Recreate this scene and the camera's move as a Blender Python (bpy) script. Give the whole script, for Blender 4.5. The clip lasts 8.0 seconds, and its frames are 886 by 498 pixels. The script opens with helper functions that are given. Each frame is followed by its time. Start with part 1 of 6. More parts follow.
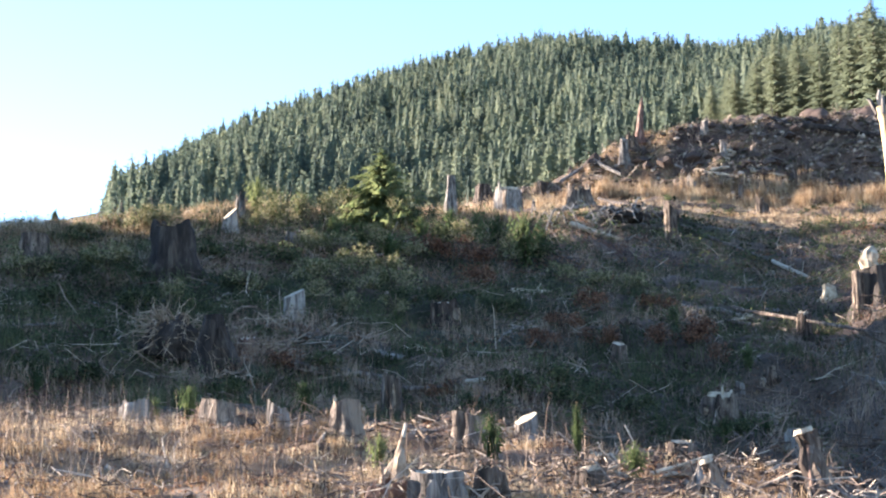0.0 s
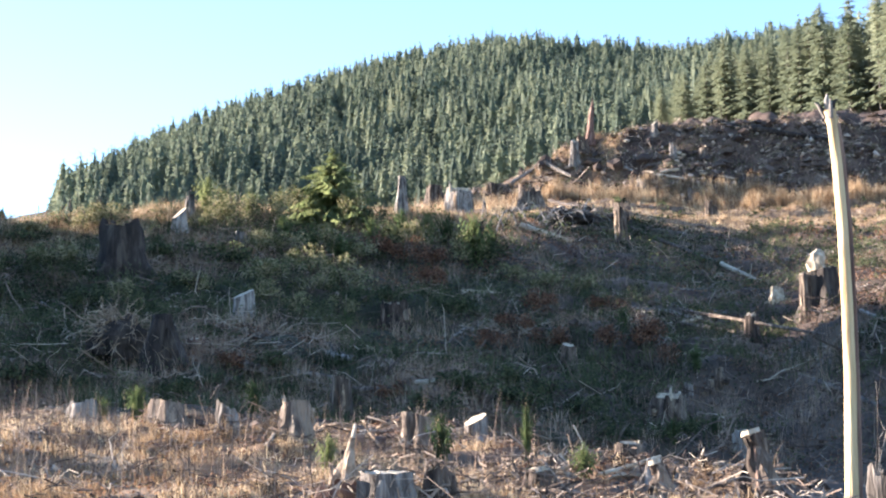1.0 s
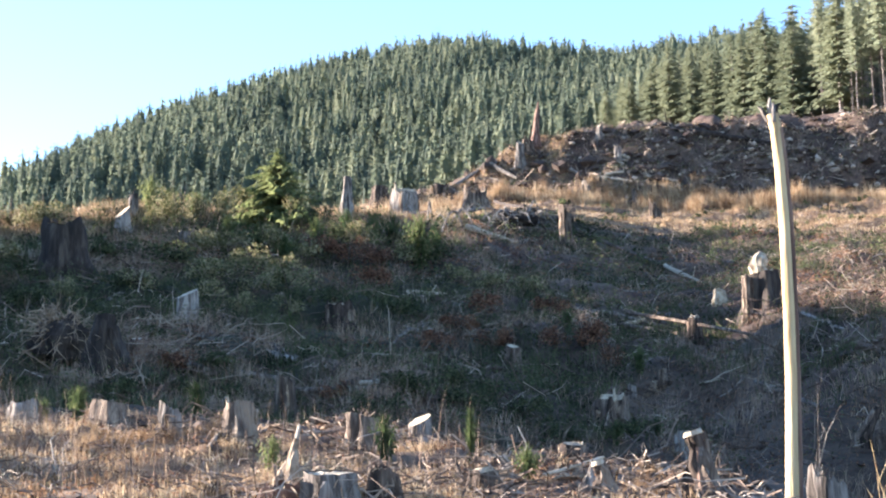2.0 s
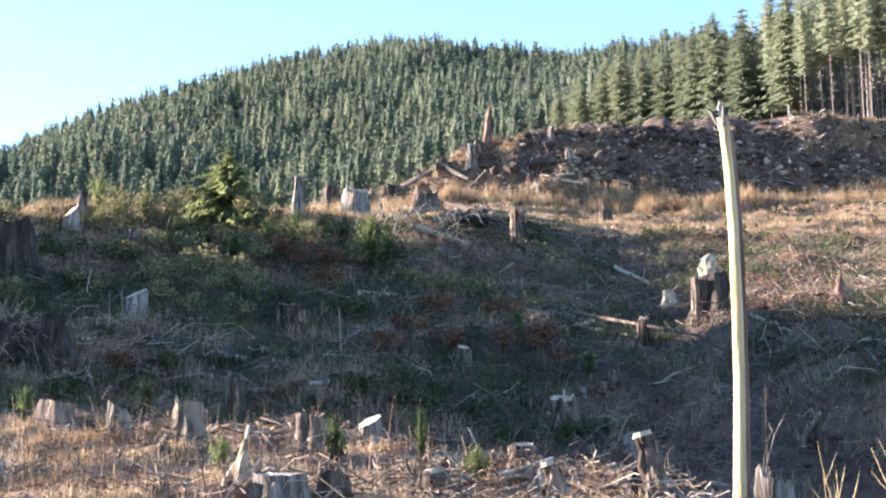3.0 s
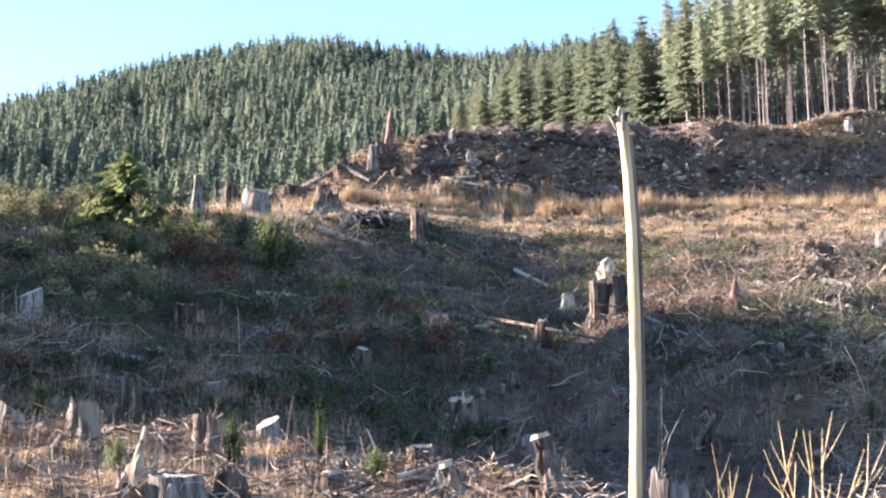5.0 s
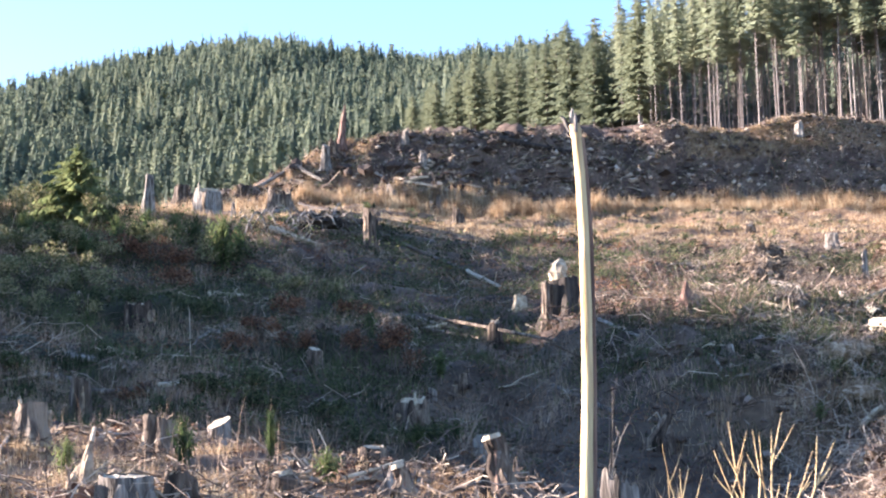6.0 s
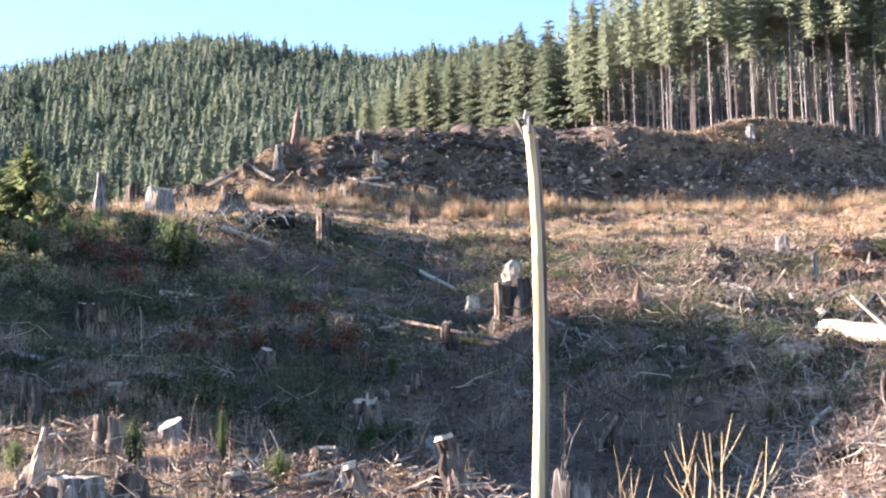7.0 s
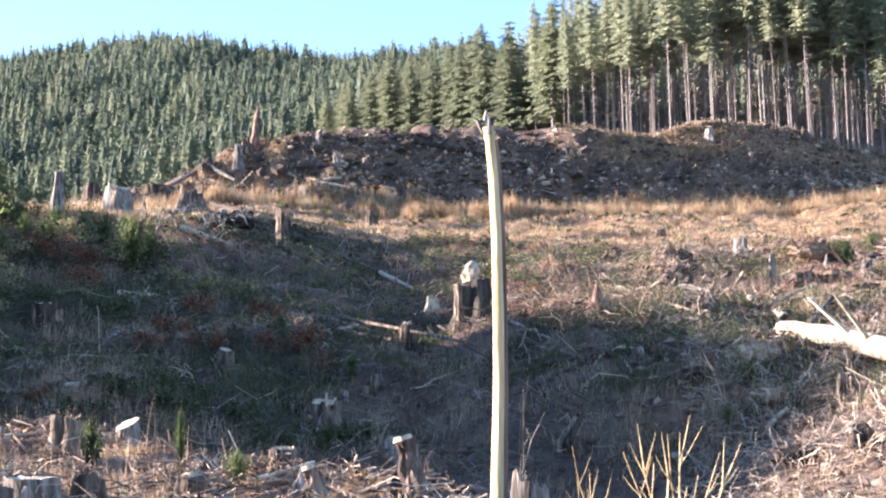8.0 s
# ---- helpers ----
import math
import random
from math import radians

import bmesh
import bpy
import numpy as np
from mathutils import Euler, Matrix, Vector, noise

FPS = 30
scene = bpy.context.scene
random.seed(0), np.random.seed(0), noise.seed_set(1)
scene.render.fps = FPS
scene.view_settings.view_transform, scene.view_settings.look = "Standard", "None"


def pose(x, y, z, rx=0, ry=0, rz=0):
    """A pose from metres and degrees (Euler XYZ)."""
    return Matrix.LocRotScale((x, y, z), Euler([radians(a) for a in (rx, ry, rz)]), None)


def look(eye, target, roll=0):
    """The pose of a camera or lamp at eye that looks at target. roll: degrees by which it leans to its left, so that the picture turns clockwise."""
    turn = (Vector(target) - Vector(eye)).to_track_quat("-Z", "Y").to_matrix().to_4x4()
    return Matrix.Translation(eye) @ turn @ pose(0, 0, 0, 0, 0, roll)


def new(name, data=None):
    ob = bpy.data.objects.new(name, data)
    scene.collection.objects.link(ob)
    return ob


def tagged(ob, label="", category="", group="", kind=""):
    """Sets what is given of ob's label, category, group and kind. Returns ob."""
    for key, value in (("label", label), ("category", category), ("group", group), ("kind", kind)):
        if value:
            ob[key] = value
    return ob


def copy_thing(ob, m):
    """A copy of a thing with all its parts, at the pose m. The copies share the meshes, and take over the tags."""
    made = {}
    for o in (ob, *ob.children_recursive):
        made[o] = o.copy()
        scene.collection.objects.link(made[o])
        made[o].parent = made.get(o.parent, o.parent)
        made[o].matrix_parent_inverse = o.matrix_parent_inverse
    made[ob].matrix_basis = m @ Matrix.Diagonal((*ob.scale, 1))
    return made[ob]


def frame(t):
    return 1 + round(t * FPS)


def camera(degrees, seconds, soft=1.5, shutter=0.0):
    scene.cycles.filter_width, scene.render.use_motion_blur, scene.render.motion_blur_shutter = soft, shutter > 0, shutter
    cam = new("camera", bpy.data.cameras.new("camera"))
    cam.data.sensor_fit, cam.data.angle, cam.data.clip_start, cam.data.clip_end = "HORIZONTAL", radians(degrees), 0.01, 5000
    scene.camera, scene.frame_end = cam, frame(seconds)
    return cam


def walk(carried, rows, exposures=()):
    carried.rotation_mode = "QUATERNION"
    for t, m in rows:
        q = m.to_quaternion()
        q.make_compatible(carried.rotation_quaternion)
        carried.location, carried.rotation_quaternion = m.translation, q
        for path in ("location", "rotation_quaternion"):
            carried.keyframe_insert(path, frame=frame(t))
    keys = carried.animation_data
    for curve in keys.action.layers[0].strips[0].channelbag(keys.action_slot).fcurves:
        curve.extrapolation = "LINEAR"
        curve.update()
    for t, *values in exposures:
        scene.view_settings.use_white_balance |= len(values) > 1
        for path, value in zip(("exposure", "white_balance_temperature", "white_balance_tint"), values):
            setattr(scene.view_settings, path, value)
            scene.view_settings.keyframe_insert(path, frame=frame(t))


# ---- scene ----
EYE = 1.6
cam = camera(32.43, 8.0, soft=2.2)
# a tripod pan: yaw in degrees by time
YAW = [
    (0.0, 7.768),
    (0.5, 6.732),
    (1.0, 5.888),
    (1.5, 4.815),
    (3.0, 1.942),
    (3.5, 0.946),
    (4.0, 0.000),
    (4.5, -0.926),
    (6.0, -3.644),
    (6.5, -4.539),
    (7.0, -5.425),
    (7.5, -6.216),
    (8.0, -6.956),
]
walk(cam, [(t, pose(0, 0, EYE, 90 + 8.531, 0, yaw) @ pose(0, 0, 0, 0, 0, -0.91)) for t, yaw in YAW],
     exposures=[(0.0, 2.72, 5900, 14), (8.0, 2.78, 5850, 20)])

# ---- light ----
SUN_AZ, SUN_EL = -76.0, 13.0     # degrees from straight ahead (left is negative), degrees above the horizon
world = bpy.data.worlds.new("sky")
scene.world = world
world.use_nodes = True
wn = world.node_tree
sky = wn.nodes.new("ShaderNodeTexSky")
sky.sky_type = "NISHITA"
sky.sun_disc = False
sky.sun_elevation = radians(SUN_EL)
sky.sun_rotation = radians(SUN_AZ)
sky.air_density, sky.dust_density, sky.ozone_density = 0.85, 0.0, 2.0
wn.nodes["Background"].inputs["Strength"].default_value = 0.085
wn.links.new(sky.outputs[0], wn.nodes["Background"].inputs["Color"])
sun = new("sun", bpy.data.lights.new("sun", "SUN"))
sun.data.energy, sun.data.angle, sun.data.color = 5.0, radians(0.55), (1.0, 0.86, 0.70)
sa, se = radians(SUN_AZ), radians(SUN_EL)
sun.matrix_world = look((math.sin(sa) * math.cos(se) * 100, math.cos(sa) * math.cos(se) * 100, math.sin(se) * 100), (0, 0, 0))


# ---- materials ----
def material(name, stops, scale=4.0, detail=6.0, rough=0.9, bump=0.3, bump_scale=30.0, stretch=(1, 1, 1), attr=None, spread=0.35,
             object_random=0.0, coords="Object", spec=0.25, fine=0.35, leaf=0.0):
    """Noise at two scales through a colour ramp, with fine relief. stops: (position, colour) rows."""
    mat = bpy.data.materials.new(name)
    mat.use_nodes = True
    nt = mat.node_tree
    n, l = nt.nodes, nt.links
    bsdf = n["Principled BSDF"]
    bsdf.inputs["Roughness"].default_value = rough
    bsdf.inputs["Specular IOR Level"].default_value = spec
    tex = n.new("ShaderNodeTexCoord")
    mapping = n.new("ShaderNodeMapping")
    mapping.inputs["Scale"].default_value = stretch
    l.new(tex.outputs[coords], mapping.inputs["Vector"])
    big = n.new("ShaderNodeTexNoise")
    big.inputs["Scale"].default_value, big.inputs["Detail"].default_value = scale, detail
    small = n.new("ShaderNodeTexNoise")
    small.inputs["Scale"].default_value, small.inputs["Detail"].default_value = bump_scale, 4.0
    l.new(mapping.outputs[0], big.inputs["Vector"])
    l.new(mapping.outputs[0], small.inputs["Vector"])
    mix = n.new("ShaderNodeMath")
    mix.operation = "MULTIPLY_ADD"
    mix.inputs[1].default_value = fine
    l.new(small.outputs["Fac"], mix.inputs[0])
    sub = n.new("ShaderNodeMath")
    sub.operation = "SUBTRACT"
    sub.inputs[1].default_value = fine / 2
    l.new(big.outputs["Fac"], sub.inputs[0])
    l.new(sub.outputs[0], mix.inputs[2])
    value = mix.outputs[0]
    if attr or object_random:
        if attr:
            a = n.new("ShaderNodeAttribute")
            a.attribute_name = attr
            src = a.outputs["Fac"]
        else:
            src = n.new("ShaderNodeObjectInfo").outputs["Random"]
            spread = object_random
        add = n.new("ShaderNodeMath")
        add.operation = "MULTIPLY_ADD"
        add.inputs[1].default_value = spread
        l.new(src, add.inputs[0])
        s2 = n.new("ShaderNodeMath")
        s2.operation = "SUBTRACT"
        s2.inputs[1].default_value = spread / 2
        l.new(value, s2.inputs[0])
        l.new(s2.outputs[0], add.inputs[2])
        value = add.outputs[0]
    ramp = n.new("ShaderNodeValToRGB")
    els = ramp.color_ramp.elements
    while len(els) < len(stops):
        els.new(0.5)
    for e, (p, c) in zip(els, stops):
        e.position, e.color = p, (*c, 1)
    l.new(value, ramp.inputs[0])
    l.new(ramp.outputs[0], bsdf.inputs["Base Color"])
    b = n.new("ShaderNodeBump")
    b.inputs["Strength"].default_value = bump
    b.inputs["Distance"].default_value = 0.03
    l.new(small.outputs["Fac"], b.inputs["Height"])
    l.new(b.outputs[0], bsdf.inputs["Normal"])
    if leaf:
        glow = n.new("ShaderNodeBsdfTranslucent")
        l.new(ramp.outputs[0], glow.inputs["Color"])
        blend = n.new("ShaderNodeMixShader")
        blend.inputs[0].default_value = leaf
        l.new(bsdf.outputs[0], blend.inputs[1])
        l.new(glow.outputs[0], blend.inputs[2])
        l.new(blend.outputs[0], n["Material Output"].inputs["Surface"])
    return mat


def ground_material():
    """Dark soil and litter, mixed with straw and moss where those grow."""
    mat = material("forest_floor", [(0.25, (0.026, 0.016, 0.011)), (0.45, (0.077, 0.048, 0.036)), (0.58, (0.118, 0.08, 0.058)), (0.75, (0.15, 0.105, 0.075))],
                   scale=0.45, detail=10, bump=1.0, bump_scale=3.5, fine=0.7)
    n, l = mat.node_tree.nodes, mat.node_tree.links
    bsdf = n["Principled BSDF"]
    old = bsdf.inputs["Base Color"].links[0].from_socket
    tex = n["Texture Coordinate"].outputs["Object"]
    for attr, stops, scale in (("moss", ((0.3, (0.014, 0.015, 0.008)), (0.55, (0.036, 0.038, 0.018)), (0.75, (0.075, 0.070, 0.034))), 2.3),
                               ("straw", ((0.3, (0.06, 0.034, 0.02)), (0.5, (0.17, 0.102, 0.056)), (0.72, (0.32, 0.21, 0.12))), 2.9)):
        noise_node = n.new("ShaderNodeTexNoise")
        noise_node.inputs["Scale"].default_value, noise_node.inputs["Detail"].default_value = scale, 8.0
        l.new(tex, noise_node.inputs["Vector"])
        ramp = n.new("ShaderNodeValToRGB")
        els = ramp.color_ramp.elements
        els.new(0.5)
        for e, (p, c) in zip(els, stops):
            e.position, e.color = p, (*c, 1)
        l.new(noise_node.outputs["Fac"], ramp.inputs[0])
        at = n.new("ShaderNodeAttribute")
        at.attribute_name = attr
        mixer = n.new("ShaderNodeMix")
        mixer.data_type = "RGBA"
        l.new(at.outputs["Fac"], mixer.inputs["Factor"])
        l.new(old, mixer.inputs["A"])
        l.new(ramp.outputs[0], mixer.inputs["B"])
        old = mixer.outputs["Result"]
    l.new(old, bsdf.inputs["Base Color"])
    return mat


SOIL = ground_material()
BARK = material("weathered_bark", [(0.33, (0.02, 0.015, 0.011)), (0.47, (0.070, 0.049, 0.036)), (0.58, (0.125, 0.092, 0.068)), (0.72, (0.28, 0.215, 0.155))], scale=9, bump=1.0, bump_scale=40,
                stretch=(1, 1, 0.16), object_random=0.25)
GREY_WOOD = material("grey_weathered_wood", [(0.34, (0.04, 0.032, 0.026)), (0.48, (0.135, 0.113, 0.095)), (0.68, (0.34, 0.295, 0.245))], scale=12, bump=0.8, bump_scale=45,
                     stretch=(1, 1, 0.13), object_random=0.2)
CUT_WOOD = material("sawn_wood", [(0.3, (0.25, 0.185, 0.12)), (0.5, (0.41, 0.33, 0.23)), (0.7, (0.55, 0.475, 0.36))], scale=7, bump=0.3, bump_scale=40, object_random=0.2)
RED_WOOD = material("rotten_red_wood", [(0.3, (0.055, 0.03, 0.022)), (0.5, (0.14, 0.078, 0.056)), (0.7, (0.29, 0.185, 0.135))], scale=5, bump=0.8, bump_scale=25,
                    stretch=(1, 1, 0.2), object_random=0.2)
SPAR_WOOD = material("barkless_spar_wood", [(0.3, (0.25, 0.155, 0.075)), (0.47, (0.53, 0.37, 0.185)), (0.7, (0.68, 0.52, 0.29))], scale=9, bump=0.6, bump_scale=40, stretch=(1, 1, 0.07))
SPRUCE = material("conifer_foliage", [(0.2, (0.068, 0.087, 0.066)), (0.5, (0.124, 0.148, 0.098)), (0.8, (0.2, 0.215, 0.132))], scale=0.8, bump=0.2, attr="tint", spread=0.5, leaf=0.45)
YOUNG = material("young_conifer_foliage", [(0.3, (0.04, 0.06, 0.025)), (0.5, (0.098, 0.125, 0.048)), (0.7, (0.2, 0.215, 0.09))], scale=3, bump=0.2, object_random=0.3, leaf=0.5)
# paler than SPRUCE: the haze over the stand is put into this colour
STAND = material("haze_paled_stand_foliage", [(0.2, (0.135, 0.16, 0.10)), (0.5, (0.215, 0.243, 0.16)), (0.8, (0.30, 0.315, 0.205))], scale=0.8, bump=0.2, attr="tint", spread=0.5, leaf=0.55)
PINE_BARK = material("pale_trunk_bark", [(0.3, (0.12, 0.094, 0.08)), (0.5, (0.26, 0.215, 0.19)), (0.7, (0.42, 0.37, 0.335))], scale=2, bump=0.5, bump_scale=14, stretch=(1, 1, 0.2), object_random=0.25)
SLASH = material("slash_twigs", [(0.25, (0.058, 0.039, 0.029)), (0.5, (0.195, 0.140, 0.105)), (0.75, (0.46, 0.37, 0.28))], scale=0.8, bump=0.2, attr="tint", spread=0.7)
STRAW = material("dry_grass", [(0.25, (0.13, 0.073, 0.038)), (0.5, (0.35, 0.238, 0.135)), (0.75, (0.60, 0.47, 0.30))], scale=0.6, bump=0.1, attr="tint", spread=0.5, leaf=0.45)
BRUSH = material("green_brush", [(0.25, (0.021, 0.026, 0.012)), (0.5, (0.064, 0.076, 0.036)), (0.75, (0.14, 0.15, 0.066))], scale=0.5, bump=0.1, attr="tint", spread=0.5, leaf=0.45)
STRAW_GREEN = material("olive_shrub_leaves", [(0.25, (0.07, 0.078, 0.028)), (0.5, (0.185, 0.178, 0.085)), (0.75, (0.36, 0.30, 0.165))], scale=0.8, bump=0.1, attr="tint", spread=0.6, leaf=0.35)
STRIP_BROWN = material("reddish_brown_wood", [(0.3, (0.07, 0.04, 0.028)), (0.5, (0.17, 0.10, 0.07)), (0.7, (0.28, 0.18, 0.125))], scale=4, bump=0.6, bump_scale=20, stretch=(1, 1, 0.15))
WOOD_TAN = material("tan_root_wood", [(0.3, (0.14, 0.09, 0.055)), (0.5, (0.28, 0.20, 0.13)), (0.7, (0.44, 0.34, 0.24))], scale=10, bump=0.6, bump_scale=30, object_random=0.2)
WEED = material("dead_weed_stems", [(0.25, (0.14, 0.09, 0.06)), (0.5, (0.27, 0.18, 0.12)), (0.75, (0.42, 0.31, 0.22))], scale=0.8, bump=0.1, attr="tint", spread=0.5)
# dark old bark with shade on stumps and root plates put into the colour
SHADED_BARK = material("shaded_dark_bark", [(0.3, (0.012, 0.009, 0.008)), (0.5, (0.034, 0.026, 0.021)), (0.7, (0.09, 0.07, 0.053))], scale=5, bump=0.9, bump_scale=22, stretch=(1, 1, 0.18))
BRACKEN = material("brown_bracken", [(0.25, (0.055, 0.026, 0.016)), (0.5, (0.18, 0.085, 0.048)), (0.75, (0.31, 0.175, 0.10))], scale=0.5, bump=0.1, attr="tint", spread=0.5, leaf=0.45)


# ---- terrain ----
def vnoise(x, y, seed=0):
    """Smooth value noise of a plane, 0 to 1."""
    xi, yi = np.floor(x), np.floor(y)
    u, v = x - xi, y - yi
    u, v = u * u * (3 - 2 * u), v * v * (3 - 2 * v)

    def h(a, b):
        s = np.sin(a * 127.1 + b * 311.7 + seed * 74.7) * 43758.5453
        return s - np.floor(s)
    return (h(xi, yi) * (1 - u) + h(xi + 1, yi) * u) * (1 - v) + (h(xi, yi + 1) * (1 - u) + h(xi + 1, yi + 1) * u) * v


# ground lines by azimuth (degrees): distance from the tripod and height, nearest first
BANK = ([-23.9, -7.6, 2.0, 6.8, 9.5, 13.0, 22.8], [11.0, 11.0, 11.0, 11.0, 10.5, 10.0, 10.0], [1.4, 1.4, 1.42, 1.38, 1.15, 0.8, 0.7])
SHELF_LIP = ([-29.7, -24.0, -18.0, -11.8, -5.4, 0.8, 6.8, 10.3, 15.5, 22.8], [27.0, 27.0, 27.0, 26.0, 24.0, 18.0, 13.5, 13.0, 13.0, 13.0], [2.9, 2.8, 2.7, 2.4, 2.0, 1.62, 1.38, 1.0, 0.6, 0.5])
SLOPE_FOOT = ([-29.7, -24.0, -18.0, -11.8, -5.4, 0.8, 6.8, 10.3, 15.4, 19.5, 22.9], [31.0, 31.0, 31.0, 30.0, 29.0, 28.0, 28.0, 28.0, 28.0, 25.0, 23.0], [3.0, 3.0, 2.8, 2.5, 2.1, 1.6, 1.2, 1.0, 0.9, 1.2, 1.5])
SLOPE_MID = ([-60.0, -50.0, -40.0, -32.0, -24.1, -13.8, -3.2, 7.1, 7.2, 10.4, 13.6, 16.3, 19.8, 23.1, 27.5], [54.0, 50.0, 44.0, 40.0, 40.0, 43.0, 46.0, 47.0, 44.0, 38.0, 34.5, 34.5, 36.0, 35.0, 34.0], [6.0, 6.0, 6.0, 6.4, 5.8, 6.0, 6.1, 5.8, 5.7, 5.0, 4.4, 4.3, 4.2, 4.0, 3.8])
CREST = ([-64.0, -47.0, -39.0, -31.0, -27.0, -24.2, -20.1, -18.1, -15.3, -11.7, -8.5, -5.3, -2.0, 0.1, 3.2, 5.6, 11.6, 17.9, 23.3], [64.0, 62.0, 60.5, 57.0, 55.0, 55.0, 56.0, 57.0, 60.0, 64.0, 68.0, 72.0, 78.0, 82.0, 86.0, 88.0, 86.0, 81.0, 80.0], [4.0, 7.0, 8.0, 9.5, 9.8, 10.2, 10.6, 11.1, 12.0, 12.6, 13.5, 13.9, 14.9, 15.2, 14.7, 14.9, 14.2, 13.0, 12.8])
HOLLOW = ([-29.9, -24.2, -16.0, -9.6, -6.3, -4.2, -1.0, 3.2, 7.3, 13.8, 20.0, 22.1, 23.4, 27.9], [80.0, 80.0, 85.0, 92.0, 112.0, 126.0, 132.0, 134.0, 136.0, 139.0, 144.0, 147.0, 150.0, 155.0], [12.4, 12.9, 14.4, 16.0, 20.3, 23.5, 25.0, 24.7, 24.2, 25.2, 25.3, 26.4, 27.5, 28.0])
MOUND_TOP = ([-29.8, -24.1, -16.0, -9.6, -6.3, -4.6, -3.1, -1.1, -0.2, 2.1, 4.0, 6.1, 8.5, 10.6, 13.0, 14.5, 16.0, 17.9, 19.6, 21.2, 23.5, 27.9], [120.0, 120.0, 120.0, 125.0, 134.0, 141.0, 145.0, 146.0, 146.0, 146.0, 146.0, 146.0, 147.0, 148.0, 149.0, 151.0, 152.0, 154.0, 156.0, 159.0, 163.0, 168.0], [15.7, 16.8, 18.4, 20.9, 24.5, 28.0, 30.6, 32.7, 33.9, 34.3, 35.0, 34.4, 35.0, 34.6, 35.1, 34.7, 36.1, 36.8, 36.3, 35.1, 33.3, 30.8])
STAND_FLOOR = ([-24.1, -9.6, -4.2, -0.3, 3.4, 5.2, 9.5, 13.8, 18.1, 23.5], [200.0, 220.0, 230.0, 220.0, 215.0, 215.0, 210.0, 208.0, 208.0, 210.0], [24.8, 33.9, 41.1, 45.6, 48.4, 50.1, 48.1, 47.3, 48.2, 44.9])
HILL_FOOT = ([-29.9, -20.1, -13.8, -7.4, -4.2, -0.9, 3.4, 9.5, 16.0, 23.6], [380.0, 380.0, 380.0, 360.0, 330.0, 300.0, 280.0, 260.0, 250.0, 250.0], [56.8, 60.1, 62.7, 62.5, 62.7, 62.9, 63.6, 60.9, 59.4, 57.2])
HILL_TOP = ([-31.6, -24.1, -21.8, -20.3, -18.9, -17.0, -14.3, -10.8, -9.1, -5.8, -3.9, -0.4, 3.0, 3.3, 5.2, 7.0, 9.6, 13.9, 23.7], [700.0, 700.0, 700.0, 700.0, 700.0, 700.0, 720.0, 740.0, 760.0, 780.0, 790.0, 800.0, 780.0, 700.0, 600.0, 500.0, 420.0, 350.0, 320.0], [73.4, 98.1, 106.5, 114.6, 128.5, 143.2, 160.9, 180.7, 193.4, 208.3, 213.3, 211.7, 198.9, 180.0, 154.9, 130.3, 110.3, 93.4, 80.5])
LINES = (BANK, SHELF_LIP, SLOPE_FOOT, SLOPE_MID, CREST, HOLLOW, MOUND_TOP, STAND_FLOOR, HILL_FOOT, HILL_TOP)


# unseen ridge added to shade the slope: place across the sun's bearing, height
SHADE_RIDGE = ([-60, 0, 8, 14, 20, 23, 24.5, 26, 30, 34, 40, 43, 46, 50, 54, 60, 70, 82, 87, 93, 100, 130, 190], [6, 14, 21, 24, 23.4, 23.2, 25.4, 27.5, 29.3, 30.5, 30.0, 28.9, 28.6, 28.6, 28.6, 30.2, 33.6, 36.6, 38.2, 33, 30, 22, 8])
RIDGE_OUT = 110.0


def shade_ridge(x, y):
    sa, ca = math.sin(radians(SUN_AZ)), math.cos(radians(SUN_AZ))
    out, across = x * sa + y * ca, x * ca - y * sa
    top = np.interp(across, *SHADE_RIDGE) + 1.6 * (vnoise(across / 3.0, across * 0 + 0.4, 51) - 0.5) + 1.0 * (vnoise(across / 1.1, across * 0 + 0.4, 52) - 0.5)
    d = np.abs(out - RIDGE_OUT)
    return top - 0.55 * np.maximum(d - 1.5, 0)


def smooth_line(az, knots, values):
    return sum(np.interp(az + d, knots, values) * w for d, w in ((-0.8, 0.2), (-0.4, 0.2), (0, 0.2), (0.4, 0.2), (0.8, 0.2)))


